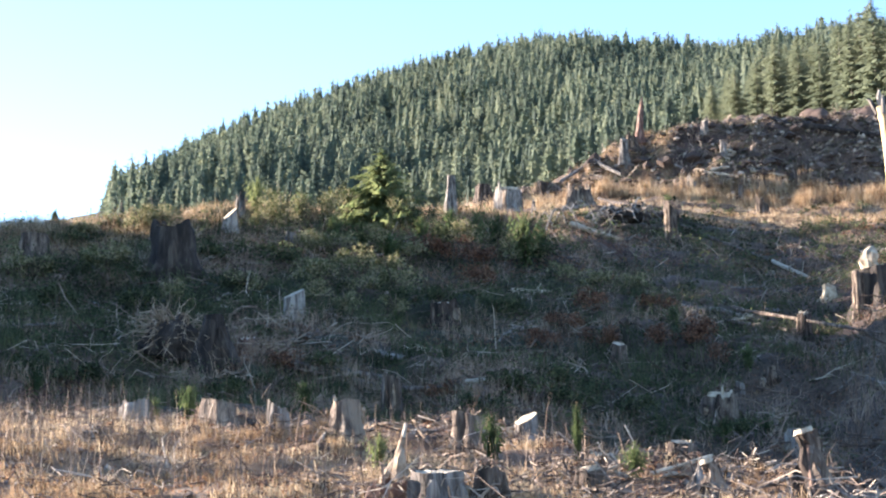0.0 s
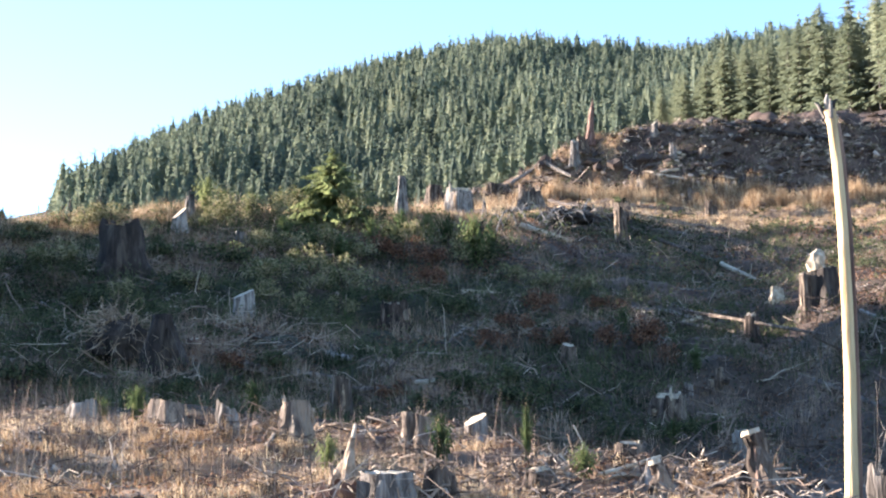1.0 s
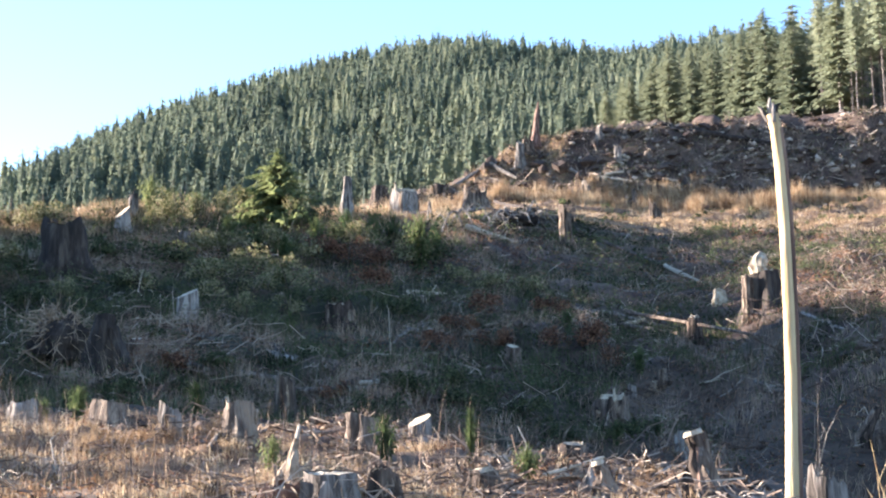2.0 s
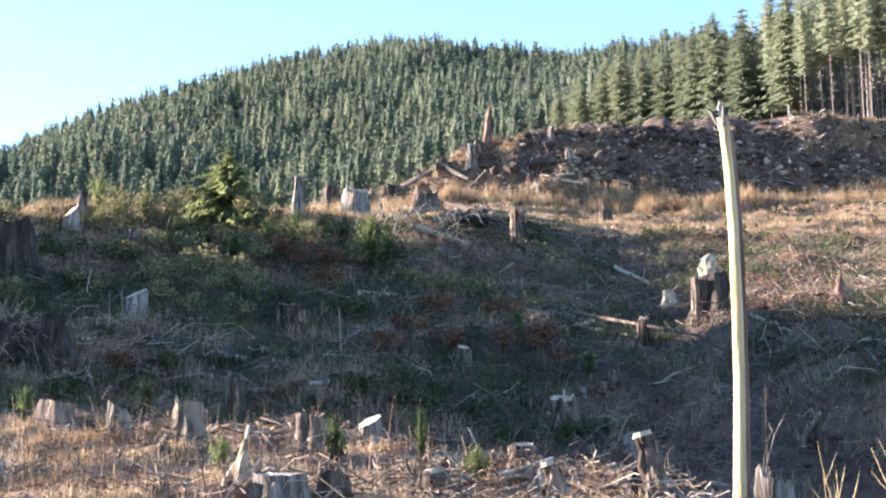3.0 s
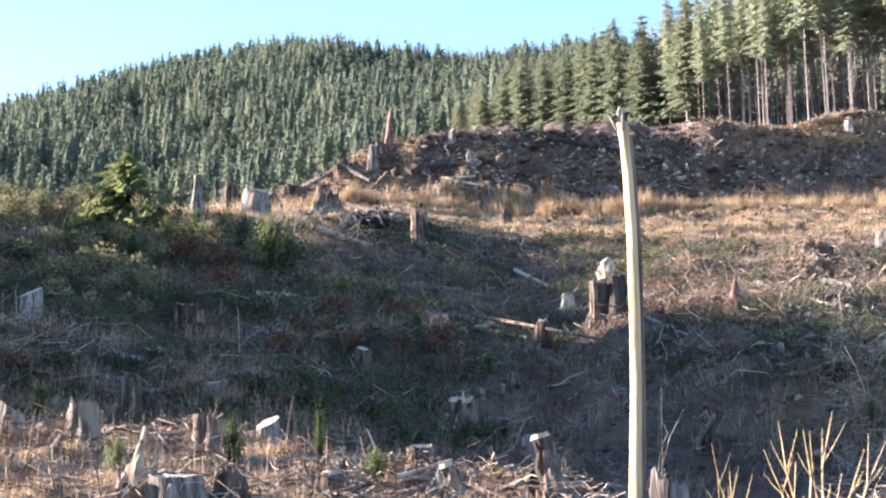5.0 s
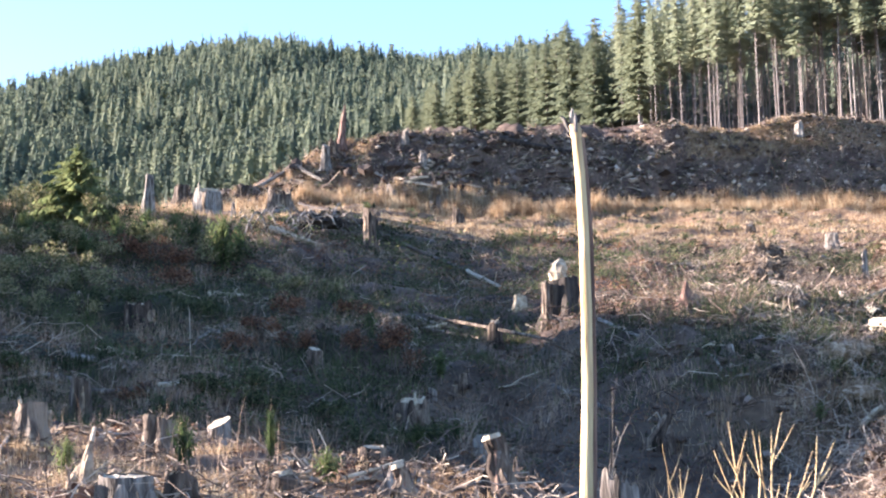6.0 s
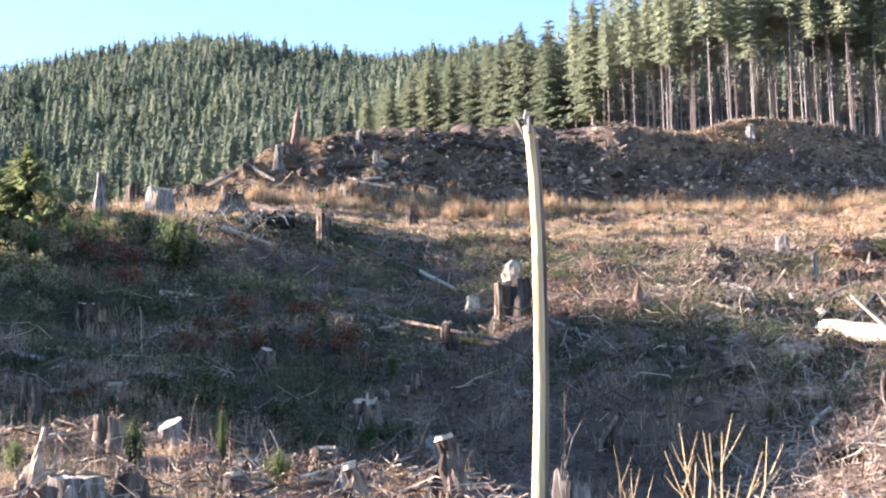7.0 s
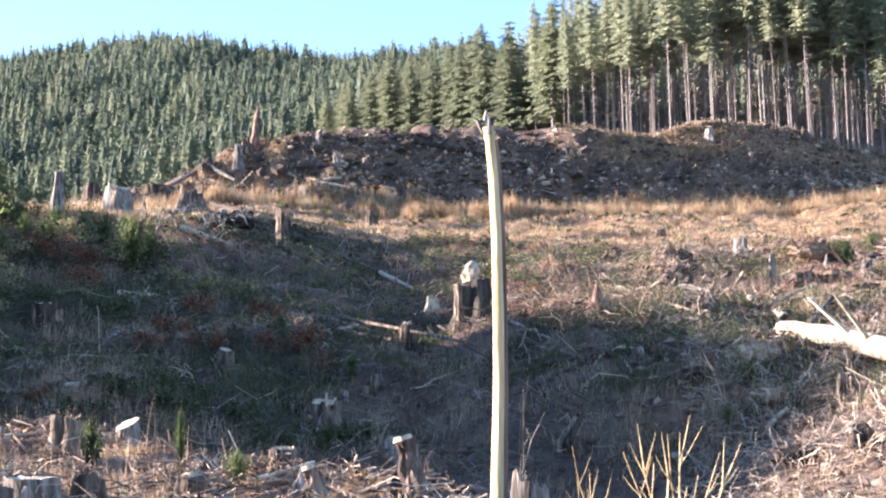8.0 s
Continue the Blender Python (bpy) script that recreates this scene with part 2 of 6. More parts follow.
def ground(x, y):
    """Height of the ground."""
    x, y = np.asarray(x, float), np.asarray(y, float)
    az = np.degrees(np.arctan2(x, y))
    r = np.hypot(x, y)
    far = np.clip((np.abs(az) - 60) / 40, 0, 1)
    far = far * far * (3 - 2 * far)
    rs, zs = [np.zeros_like(r), np.full_like(r, 6.0)], [np.zeros_like(r), np.full_like(r, 0.1)]
    for order, (knots, dist, height) in enumerate(LINES):
        rk = smooth_line(az, knots, dist) * (1 + (0.09 if order in (1, 2) else 0.0) * np.clip((9 - az) / 6, 0.15, 1) * (vnoise(az / 1.7 + 40, az * 0 + 3.3, 8) - 0.5))
        rs.append(rk)
        zs.append(smooth_line(az, knots, height) * (1 - far) + 0.03 * rk * far)
    rs += [rs[-1] + 250, rs[-1] + 2500]
    zs += [zs[-1] - 40, zs[-1] * 0 + 20]
    z = zs[-1].copy()
    for i in range(len(rs) - 2, -1, -1):
        u = np.clip((r - rs[i]) / (rs[i + 1] - rs[i]), 0, 1)
        z = np.where(r < rs[i + 1], zs[i] + (zs[i + 1] - zs[i]) * u, z)
    rough = np.clip((r - 7) / 8, 0, 1)
    hump = np.clip((r - 26) / 8, 0, 1) * np.clip((100 - r) / 20, 0, 1)
    z = z + rough * (0.45 + 0.35 * hump) * (vnoise(x / 3.1, y / 3.1, 1) - 0.5) + rough * (0.34 + 0.2 * hump) * (vnoise(x / 1.1, y / 1.1, 2) - 0.5) + rough * 0.17 * (vnoise(x / 0.4, y / 0.4, 6) - 0.5)
    flat_part = np.clip((r - 78) / 8, 0, 1) * np.clip((126 - r) / 10, 0, 1)
    z = z + flat_part * 0.8 * (vnoise(x / 6.0, y / 6.0, 9) - 0.5)
    heap = np.clip((r - 112) / 12, 0, 1) * np.clip((190 - r) / 10, 0, 1) * (1 - 0.6 * np.clip((az - 11) / 3, 0, 1))
    z = z + heap * (2.2 * (vnoise(x / 4.5, y / 4.5, 3) - 0.5) + 1.7 * (vnoise(x / 1.7, y / 1.7, 4) - 0.5))
    inner = np.clip((rs[-3] - r) / 150, 0.12, 1)
    z = np.maximum(z, shade_ridge(x, y))
    return z + np.clip((r - 250) / 100, 0, 1) * inner * (16 * (vnoise(x / 70.0, y / 70.0, 5) - 0.5) + 7 * (vnoise(x / 30.0, y / 30.0, 7) - 0.5))
# ---- end terrain ----


def line_r(line, az):
    return np.interp(az, line[0], line[1])


def zones(x, y):
    """Shares of straw, moss and slash cover on the ground."""
    az, r = np.degrees(np.arctan2(x, y)), np.hypot(x, y)
    patch = vnoise(x / 4.3, y / 4.3, 11) * 0.6 + vnoise(x / 1.3, y / 1.3, 12) * 0.4
    lip, crest, hollow, top = (line_r(k, az) for k in (SHELF_LIP, CREST, HOLLOW, MOUND_TOP))
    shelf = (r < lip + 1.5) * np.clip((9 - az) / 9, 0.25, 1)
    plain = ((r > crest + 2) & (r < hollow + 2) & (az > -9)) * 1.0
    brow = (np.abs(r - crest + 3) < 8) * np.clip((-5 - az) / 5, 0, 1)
    # straw colour laid over the part of the bowl the sun reaches
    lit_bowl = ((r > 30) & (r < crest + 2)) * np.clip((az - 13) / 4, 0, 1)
    # straw share here stands in for sun on the top of the mound
    sunlit_knob = ((r > top - 4) & (az > 13)) * (r < 205) * 1.0
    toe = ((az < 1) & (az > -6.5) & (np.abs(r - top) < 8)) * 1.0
    straw = np.clip((shelf * 1.1 + plain * 1.3 + brow * 0.8 + lit_bowl * 0.7 + sunlit_knob * 1.4 + toe) * np.clip(patch * 2.4 - 0.35, 0, 1), 0, 1)
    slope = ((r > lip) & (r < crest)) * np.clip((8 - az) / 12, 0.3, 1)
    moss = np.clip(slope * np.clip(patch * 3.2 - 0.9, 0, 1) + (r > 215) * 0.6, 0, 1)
    return straw, moss


def mesh_object(name, verts, faces, mat, parent=None, label="", tint=None, smooth=False):
    """A mesh from arrays; faces all of one size."""
    verts, faces = np.asarray(verts, np.float32), np.asarray(faces, np.int32)
    me = bpy.data.meshes.new(name)
    k = faces.shape[1]
    me.vertices.add(len(verts))
    me.vertices.foreach_set("co", verts.ravel())
    me.loops.add(faces.size)
    me.loops.foreach_set("vertex_index", faces.ravel())
    me.polygons.add(len(faces))
    me.polygons.foreach_set("loop_start", np.arange(0, faces.size, k, dtype=np.int32))
    me.polygons.foreach_set("use_smooth", np.full(len(faces), smooth))
    if tint is not None:
        me.attributes.new("tint", "FLOAT", "POINT").data.foreach_set("value", np.asarray(tint, np.float32))
    me.update(calc_edges=True)
    me.validate()
    me.materials.append(mat)
    ob = new(name, me)
    if parent:
        ob.parent = parent
    if label:
        tagged(ob, label)
    return ob


def empty(name, m):
    ob = new(name)
    ob.empty_display_size = 0.2
    ob.matrix_basis = m
    return ob


def gz(x, y):
    return float(ground(np.array([x]), np.array([y]))[0])


# ground sheet
az_steps = np.concatenate([np.arange(-180, -88, 4.0), np.arange(-88, -27, 0.5), np.arange(-27, 27, 0.24), np.arange(27, 32, 0.5), np.arange(32, 180, 4.0)])
r_steps = np.concatenate([[0.01], np.arange(0.5, 9, 1.0), np.arange(9, 36, 0.26), np.arange(36, 92, 0.45), np.arange(92, 175, 0.8), np.arange(175, 260, 3), np.arange(260, 1100, 12), np.geomspace(1100, 4500, 14)])
AZ, RR = np.meshgrid(np.radians(az_steps), r_steps)
gx, gy = RR * np.sin(AZ), RR * np.cos(AZ) - 0.3 * np.exp(-RR)
gv = np.stack([gx, gy, ground(gx, gy)], -1).reshape(-1, 3)
na, nr = len(az_steps), len(r_steps)
ii, jj = np.meshgrid(np.arange(nr - 1), np.arange(na), indexing="ij")
nxt = (jj + 1) % na
gf = np.stack([ii * na + jj, ii * na + nxt, (ii + 1) * na + nxt, (ii + 1) * na + jj], -1).reshape(-1, 4)[:, ::-1]
ground_sheet = mesh_object("ground", gv, gf, SOIL, smooth=True)
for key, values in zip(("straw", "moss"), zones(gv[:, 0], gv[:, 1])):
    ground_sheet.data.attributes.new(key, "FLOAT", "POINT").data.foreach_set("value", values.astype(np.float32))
tagged(ground_sheet, "logged hillside of dark soil and duff", "ground", kind="structure")


# ---- conifers ----
def conifer_crown(rng, whorls=14, per=7, base=0.12, radius=0.16, droop=0.35, power=0.9, ragged=0.25):
    """Branches of a unit-high conifer: each a small drooping roof of two triangles."""
    v, f = [], []
    for i in range(whorls):
        u = (i + 0.5 * rng.random()) / whorls
        reach = radius * (1 - u) ** power + 0.008
        for k in range(per):
            z = base + (1 - base) * min(0.98, u + (rng.random() - 0.5) * 1.1 / whorls)
            a = 2 * math.pi * (k + rng.random() * 0.8 + i * 0.37) / per
            L = reach * (1 - ragged + 2 * ragged * rng.random())
            drop = L * droop * (0.6 + 0.8 * rng.random())
            c, s = math.cos(a), math.sin(a)
            w = L * 0.42 + 0.005
            n = len(v)
            v += [(0, 0, z + 0.012), (c * L, s * L, z - drop), (c * L * 0.55 - s * w, s * L * 0.55 + c * w, z - drop * 0.6 - w * 0.55),
                  (c * L * 0.55 + s * w, s * L * 0.55 - c * w, z - drop * 0.6 - w * 0.55)]
            f += [(n, n + 2, n + 1), (n, n + 1, n + 3)]
    n = len(v)
    v += [(0, 0, 1.0), (0.006, 0, 0.93), (-0.004, 0.005, 0.93), (-0.004, -0.005, 0.93)]
    f += [(n, n + 1, n + 2), (n, n + 2, n + 3), (n, n + 3, n + 1)]
    return np.array(v), np.array(f)


def far_conifer(rng, base, radius):
    """A distant conifer: a jagged inner cone wrapped in many small tufts that face every way."""
    v, f = [], []
    tiers, sides = 3, 6
    for i in range(tiers):
        z0 = base + (1 - base) * i / tiers
        z1 = base + (1 - base) * min(0.92, (i + 1.7) / tiers)
        reach = radius * 0.62 * (1 - i / tiers) ** 0.75
        n = len(v)
        v.append((0.02 * (rng.random() - 0.5), 0.02 * (rng.random() - 0.5), z1))
        turn = rng.random()
        for k in range(sides):
            a = 6.2832 * (k + turn + 0.3 * rng.random()) / sides
            L = reach * rng.uniform(0.55, 1.15)
            v.append((L * math.cos(a), L * math.sin(a), z0 - 0.03 * rng.random()))
        f += [(n, n + 1 + k, n + 1 + (k + 1) % sides) for k in range(sides)]
    lean = rng.uniform(0.7, 1.0)
    for i in range(190):
        u = 1 - rng.random() ** 0.58 * 0.97
        a = rng.uniform(0, 6.2832)
        reach = radius * (1 - u) ** lean * rng.uniform(0.6, 1.0) + 0.004
        p = Vector((reach * math.cos(a), reach * math.sin(a), base + (1 - base) * u))
        size = rng.uniform(0.022, 0.058) * (1.1 - 0.5 * u)
        e = Vector((math.cos(a) * rng.uniform(0.1, 1.0), math.sin(a) * rng.uniform(0.1, 1.0), rng.uniform(-0.8, 0.3))).normalized() * size
        w = e.cross(Vector((rng.uniform(-1, 1), rng.uniform(-1, 1), rng.uniform(-1, 1)))).normalized() * size * 0.55
        n = len(v)
        v += [tuple(p - e * 0.5 + w), tuple(p - e * 0.5 - w), tuple(p + e)]
        f.append((n, n + 1, n + 2))
    n = len(v)
    v += [(0, 0, 0.97), (0.012, 0, 0.88), (-0.008, 0.01, 0.88), (-0.008, -0.01, 0.88)]
    f += [(n, n + 1, n + 2), (n, n + 2, n + 3), (n, n + 3, n + 1)]
    return np.array(v), np.array(f)


def scatter(units, xs, ys, zs, sizes, widths, rng):
    """Joins copies of unit meshes (verts, faces) at the given places."""
    V, F, T, n = [], [], [], 0
    for x, y, z, s, w in zip(xs, ys, zs, sizes, widths):
        v, f = units[rng.randrange(len(units))]
        a = rng.random() * 6.283
        c, sn = math.cos(a), math.sin(a)
        o = np.empty_like(v)
        o[:, 0] = x + w * (c * v[:, 0] - sn * v[:, 1])
        o[:, 1] = y + w * (sn * v[:, 0] + c * v[:, 1])
        o[:, 2] = z + s * v[:, 2]
        V.append(o)
        F.append(f + n)
        T.append(np.full(len(v), rng.random()))
        n += len(v)
    return np.concatenate(V), np.concatenate(F), np.concatenate(T)


rng = random.Random(3)
far_units = [far_conifer(rng, 0.03 + 0.1 * rng.random(), 0.17 + 0.08 * rng.random()) for i in range(12)]
xs, ys, hs = [], [], []
for i in range(60000):
    a = rng.uniform(-26, 27)
    r = math.sqrt(rng.uniform(235 ** 2, 830 ** 2))
    if rng.random() > 0.30:
        continue
    foot = float(np.interp(a, HILL_FOOT[0], HILL_FOOT[1]))
    top = float(np.interp(a, HILL_TOP[0], HILL_TOP[1]))
    if r > top + 25 or r < foot - 60 or (a < -10 and r < 330):
        continue
    if (a > 9 and r > 350) or a < -20.3:
        continue
    xs.append(r * math.sin(radians(a)))
    ys.append(r * math.cos(radians(a)))
    hs.append(float(np.interp(r, (230, 400, 700), (10, 14.5, 19.5))) * rng.uniform(0.75, 1.15))
keep, cells = [], {}
for i, (x, y) in enumerate(zip(xs, ys)):
    key = (int(x // 5.6), int(y // 5.6))
    if key not in cells:
        cells[key] = 1
        keep.append(i)
xs, ys, hs = [np.array(q)[keep] for q in (xs, ys, hs)]
fv, ff, ft = scatter(far_units, xs, ys, ground(xs, ys) - 0.3, hs * 1.08, hs * 1.2, rng)
woods = mesh_object("conifer_forest", fv, ff, SPRUCE, tint=ft)
tagged(woods, "dense dark green conifer forest covering the far hill", "forest", kind="stuff")
print("far trees", len(xs))


def conifer_fine(rng, whorls, per, base, radius, droop=0.3, power=0.8, ragged=0.35, steps=4, lift=0.0, thick=1.0):
    """Branches of a unit-high conifer with side twigs, each twig a small drooping triangle."""
    v, f = [], []
    for i in range(whorls):
        u = (i + 0.7 * rng.random()) / whorls
        z0 = base + (1 - base) * u
        reach = radius * (1 - u) ** power + 0.01
        for k in range(per):
            a = 2 * math.pi * (k + rng.random() * 0.8 + i * 0.37) / per
            L = reach * (1 - ragged + 2 * ragged * rng.random())
            drop = L * droop * (0.5 + rng.random())
            z1 = z0 + (rng.random() - 0.5) * (1 - base) / whorls * 1.2
            for j in range(steps):
                t = (j + 0.6 + 0.4 * rng.random()) / steps
                px, pz = L * t, z1 + lift * L * t - drop * t * t
                l = (L * 0.42 * (1.15 - t) + 0.25 * L / steps + 0.004) * thick
                for sd in (-1, 1, 0):
                    b = a + sd * (0.7 + 0.4 * rng.random())
                    n = len(v)
                    bx, by = math.cos(a) * px, math.sin(a) * px
                    tip = (bx + math.cos(b) * l, by + math.sin(b) * l, pz - l * (0.25 + 0.3 * rng.random()))
                    w, roll = l * 0.38, rng.uniform(0.1, 1.5)
                    wh, wv = w * 0.6 * math.cos(roll), w * 0.75 * math.sin(roll)
                    v += [(bx - math.sin(b) * wh, by + math.cos(b) * wh, pz + wv * 0.8), (bx + math.sin(b) * wh, by - math.cos(b) * wh, pz - wv), tip]
                    f.append((n, n + 1, n + 2))
    n = len(v)
    v += [(0, 0, 1.0), (0.008, 0, 0.9), (-0.005, 0.007, 0.9), (-0.005, -0.007, 0.9)]
    f += [(n, n + 1, n + 2), (n, n + 2, n + 3), (n, n + 3, n + 1)]
    return np.array(v), np.array(f)


def bole(height, radius, seed, rings=14, sides=8):
    tv, tf = [], []
    for i in range(rings + 1):
        u = i / rings
        rad = radius * (1 - u) ** 0.8 * (1 + 0.5 * math.exp(-u * 40)) + 0.05 * radius
        bend = 0.006 * height * math.sin(u * 5 + seed)
        for k in range(sides):
            a = 6.2832 * k / sides
            tv.append((rad * math.cos(a) + bend * u, rad * math.sin(a), u * height * 0.97 - 0.02 * height))
    for i in range(rings):
        for k in range(sides):
            k2 = (k + 1) % sides
            tf.append((i * sides + k, i * sides + k2, (i + 1) * sides + k2, (i + 1) * sides + k))
    return tv, tf


def tall_tree(name, seed, crown_base, radius, thick):
    """A stand-edge conifer of unit height: bare bole, dead branch stubs, narrow crown."""
    q = random.Random(seed)
    ob = empty(name, Matrix())
    v, f = conifer_fine(q, 34, 8, crown_base, radius, power=0.55, ragged=0.55, steps=4, lift=0.15, thick=0.8)
    # bare-boled kinds take the foliage colour with haze in it
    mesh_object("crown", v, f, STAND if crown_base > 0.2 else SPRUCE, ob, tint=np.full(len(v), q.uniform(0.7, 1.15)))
    tv, tf = bole(1.0, thick, seed)
    mesh_object("trunk", tv, tf, PINE_BARK, ob, smooth=True)
    if crown_base > 0.2:
        sv, sf = [], []
        for i in range(44):
            z, a, L = q.uniform(0.12, crown_base + 0.05), q.uniform(0, 6.28), q.uniform(0.012, 0.05)
            n = len(sv)
            c, s = math.cos(a), math.sin(a)
            sv += [(0, 0, z + 0.0012), (0, 0, z - 0.0012), (c * L, s * L, z - L * q.uniform(-0.1, 0.5)), (-s * 0.0015, c * 0.0015, z)]
            sf += [(n, n + 1, n + 2), (n, n + 3, n + 2)]
        tagged(mesh_object("dead_branch_fringe", sv, sf, PINE_BARK, ob), kind="stuff")
    return ob


tree_kinds = [tall_tree("conifer_tree", *k) for k in
              ((1, 0.43, 0.050, 0.0036), (2, 0.47, 0.046, 0.0038), (3, 0.40, 0.053, 0.0036), (4, 0.50, 0.044, 0.0034), (5, 0.14, 0.16, 0.008), (6, 0.05, 0.19, 0.009), (7, 0.08, 0.17, 0.009))]
rng = random.Random(8)
stand, inner = [], []
for i in range(16000):
    a = rng.uniform(2.5, 26)
    r = rng.uniform(165, 270)
    edge = float(np.interp(a, (2, 6, 9, 12, 15, 18, 21, 24, 27), (216, 204, 190, 176, 169, 168, 168, 169, 171)))
    if r < edge or (len(stand) >= 165 and r < edge + 26) or r > edge + (16 if len(stand) < 150 else 62):
        continue
    x, y = r * math.sin(radians(a)), r * math.cos(radians(a))
    if any((x - p) ** 2 + (y - q) ** 2 < (2.6 if a < 9 else 2.1 if len(stand) < 165 else 3.3) ** 2 for p, q in stand):
        continue
    stand.append((x, y))
    bare = float(np.clip((a - 8.5) / 4, 0, 1))
    kind = rng.choice((0, 1, 2, 3)) if rng.random() < bare else rng.choice((4, 5, 6))
    tall = float(np.interp(a, (3, 5, 9, 12, 15, 20), (9.5, 12.2, 15.2, 18.8, 23, 27))) * rng.uniform(0.8, 1.08)
    m = pose(x, y, gz(x, y), rng.uniform(-1, 1), rng.uniform(-1, 1), rng.uniform(0, 360)) @ Matrix.Diagonal((tall, tall, tall, 1))
    if len(stand) > 165:
        inner.append((x, y, tall, kind))
    else:
        label = "tall conifer with a long pale bare trunk in the stand" if kind < 4 else "green conifer with branches down to the ground"
        tagged(copy_thing(tree_kinds[kind], m), label, "tree", "trees at the edge of the stand")
inner_units = [conifer_crown(rng, 12, 5, base=b, radius=w, ragged=0.45, power=0.7) for b, w in ((0.5, 0.07), (0.55, 0.065), (0.14, 0.15))]
deep = [i for i in inner if i[3] < 4], [i for i in inner if i[3] > 3]
crowns = [scatter(units, *np.array([(x, y, gz(x, y), h, h) for x, y, h, k in rows]).T, rng) for units, rows in ((inner_units[:2], deep[0]), (inner_units[2:], deep[1])) if rows]
shift = len(crowns[0][0])
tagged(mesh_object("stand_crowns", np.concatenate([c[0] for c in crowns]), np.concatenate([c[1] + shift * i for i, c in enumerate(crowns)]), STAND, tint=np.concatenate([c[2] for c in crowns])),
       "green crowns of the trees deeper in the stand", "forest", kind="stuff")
V, F = [], []
for x, y, h, k in inner:
    tv, tf = bole(h, h * 0.0037, x, 6, 5)
    F += [tuple(i + len(V) for i in face) for face in tf]
    z = gz(x, y)
    V += [(p[0] + x, p[1] + y, p[2] + z) for p in tv]
    if k < 4:
        for i in range(46):
            a, L, up = rng.uniform(0, 6.28), rng.uniform(0.5, 1.9), h * rng.uniform(0.08, 0.52)
            n, c, sn, dip = len(V), math.cos(a), math.sin(a), rng.uniform(-0.3, 0.5)
            V += [(x, y, z + up + 0.05), (x, y, z + up - 0.04), (x + c * L, y + sn * L, z + up - L * dip - 0.01), (x + c * L, y + sn * L, z + up - L * dip + 0.01)]
            F.append((n, n + 1, n + 2, n + 3))
tagged(mesh_object("stand_trunks", V, F, PINE_BARK), "pale bare trunks deeper in the stand", "forest", kind="stuff")
for k in tree_kinds:
    for o in (*k.children_recursive, k):
        bpy.data.objects.remove(o)
print("stand", len(stand))


# ---- stumps and logs ----
def stump(name, x, y, radius, height, seed, label, bark=BARK, jag=0.05, lean=(0, 0), flare=0.55, tilt=0.1, sink=0.0):
    q = random.Random(seed)
    sides, rings = 30, 10
    ph = [q.random() * 6.28 for i in range(6)]

    def shape(a):
        return 1 + 0.13 * math.sin(3 * a + ph[0]) + 0.10 * math.sin(5 * a + ph[1]) + 0.05 * math.sin(9 * a + ph[2])
    ob = empty(name, pose(x, y, gz(x, y) - sink, lean[0], lean[1], 0))
    V, F = [], []
    top = []
    notch, drop = q.uniform(0, 6.28), height * q.choice((0, 0.06, 0.12, 0.18)) if jag < 0.2 else 0
    for k in range(sides):
        a = 6.2832 * k / sides
        step = drop if math.cos(a - notch) > 0.25 else 0.0
        t = height * (1 + tilt * math.cos(a + ph[3])) - step + radius * jag * (4 if jag > 0.09 else 1) * (q.random() ** 3)
        top.append(t)
    fur = [1 + 0.10 * (q.random() - 0.5) for k in range(sides)]
    for i in range(rings + 1):
        u = i / rings
        for k in range(sides):
            a = 6.2832 * k / sides
            z = -0.35 + (top[k] + 0.35) * u
            fl = flare * math.exp(-max(z, 0) / (0.28 * height + 0.05)) * (0.5 + 0.9 * max(0, math.sin(3 * a + ph[4])) ** 1.5)
            lump = 0.20 * noise.noise((math.cos(a) * 1.6 + seed, math.sin(a) * 1.6, z / (radius + 0.01) * 0.9))
            rad = radius * shape(a) * fur[k] * (0.94 + fl + lump) * (1 + 0.04 * (q.random() - 0.5)) * (0.96 if i == rings else 1)
            V.append((rad * math.cos(a), rad * math.sin(a), z))
    for i in range(rings):
        for k in range(sides):
            k2 = (k + 1) % sides
            F.append((i * sides + k, i * sides + k2, (i + 1) * sides + k2, (i + 1) * sides + k))
    mesh_object("bark", V, F, bark, ob, smooth=True)
    V, F = [], []
    for j, s in enumerate((0.97, 0.75, 0.4)):
        for k in range(sides):
            a = 6.2832 * k / sides
            rad = radius * shape(a) * 0.96 * s
            step = drop if math.cos(a - notch) * s > 0.25 else 0.0
            zt = height * (1 + tilt * math.cos(a + ph[3]) * s) - step if s < 0.9 else min(top[k], height * (1 + tilt) + 0.02)
            V.append((rad * math.cos(a), rad * math.sin(a), zt - 0.012 + 0.02 * (q.random() - 0.5)))
    V += [(0, 0, height)] * 1
    for j in range(2):
        for k in range(sides):
            k2 = (k + 1) % sides
            F.append((j * sides + k, j * sides + k2, (j + 1) * sides + k2))
            F.append((j * sides + k, (j + 1) * sides + k2, (j + 1) * sides + k))
    for k in range(sides):
        F.append((2 * sides + k, 2 * sides + (k + 1) % sides, 3 * sides))
    mesh_object("cut_top", V, F, CUT_WOOD, ob, "pale sawn top")
    for k in range(4):
        a = ph[4] + 1.57 * k + q.uniform(-0.5, 0.5)
        pts = []
        for d, lift in ((0.7, 0.30), (1.2, 0.14), (1.7, 0.03), (2.2, -0.06)):
            px, py = radius * d * math.cos(a + 0.2 * d), radius * d * math.sin(a + 0.2 * d)
            pts.append((px, py, gz(x + px, y + py) - ob.location.z + lift * radius))
        tv, tf = tube(pts, [radius * 0.26, radius * 0.2, radius * 0.14, radius * 0.05], 6, seed + k, 0.15)
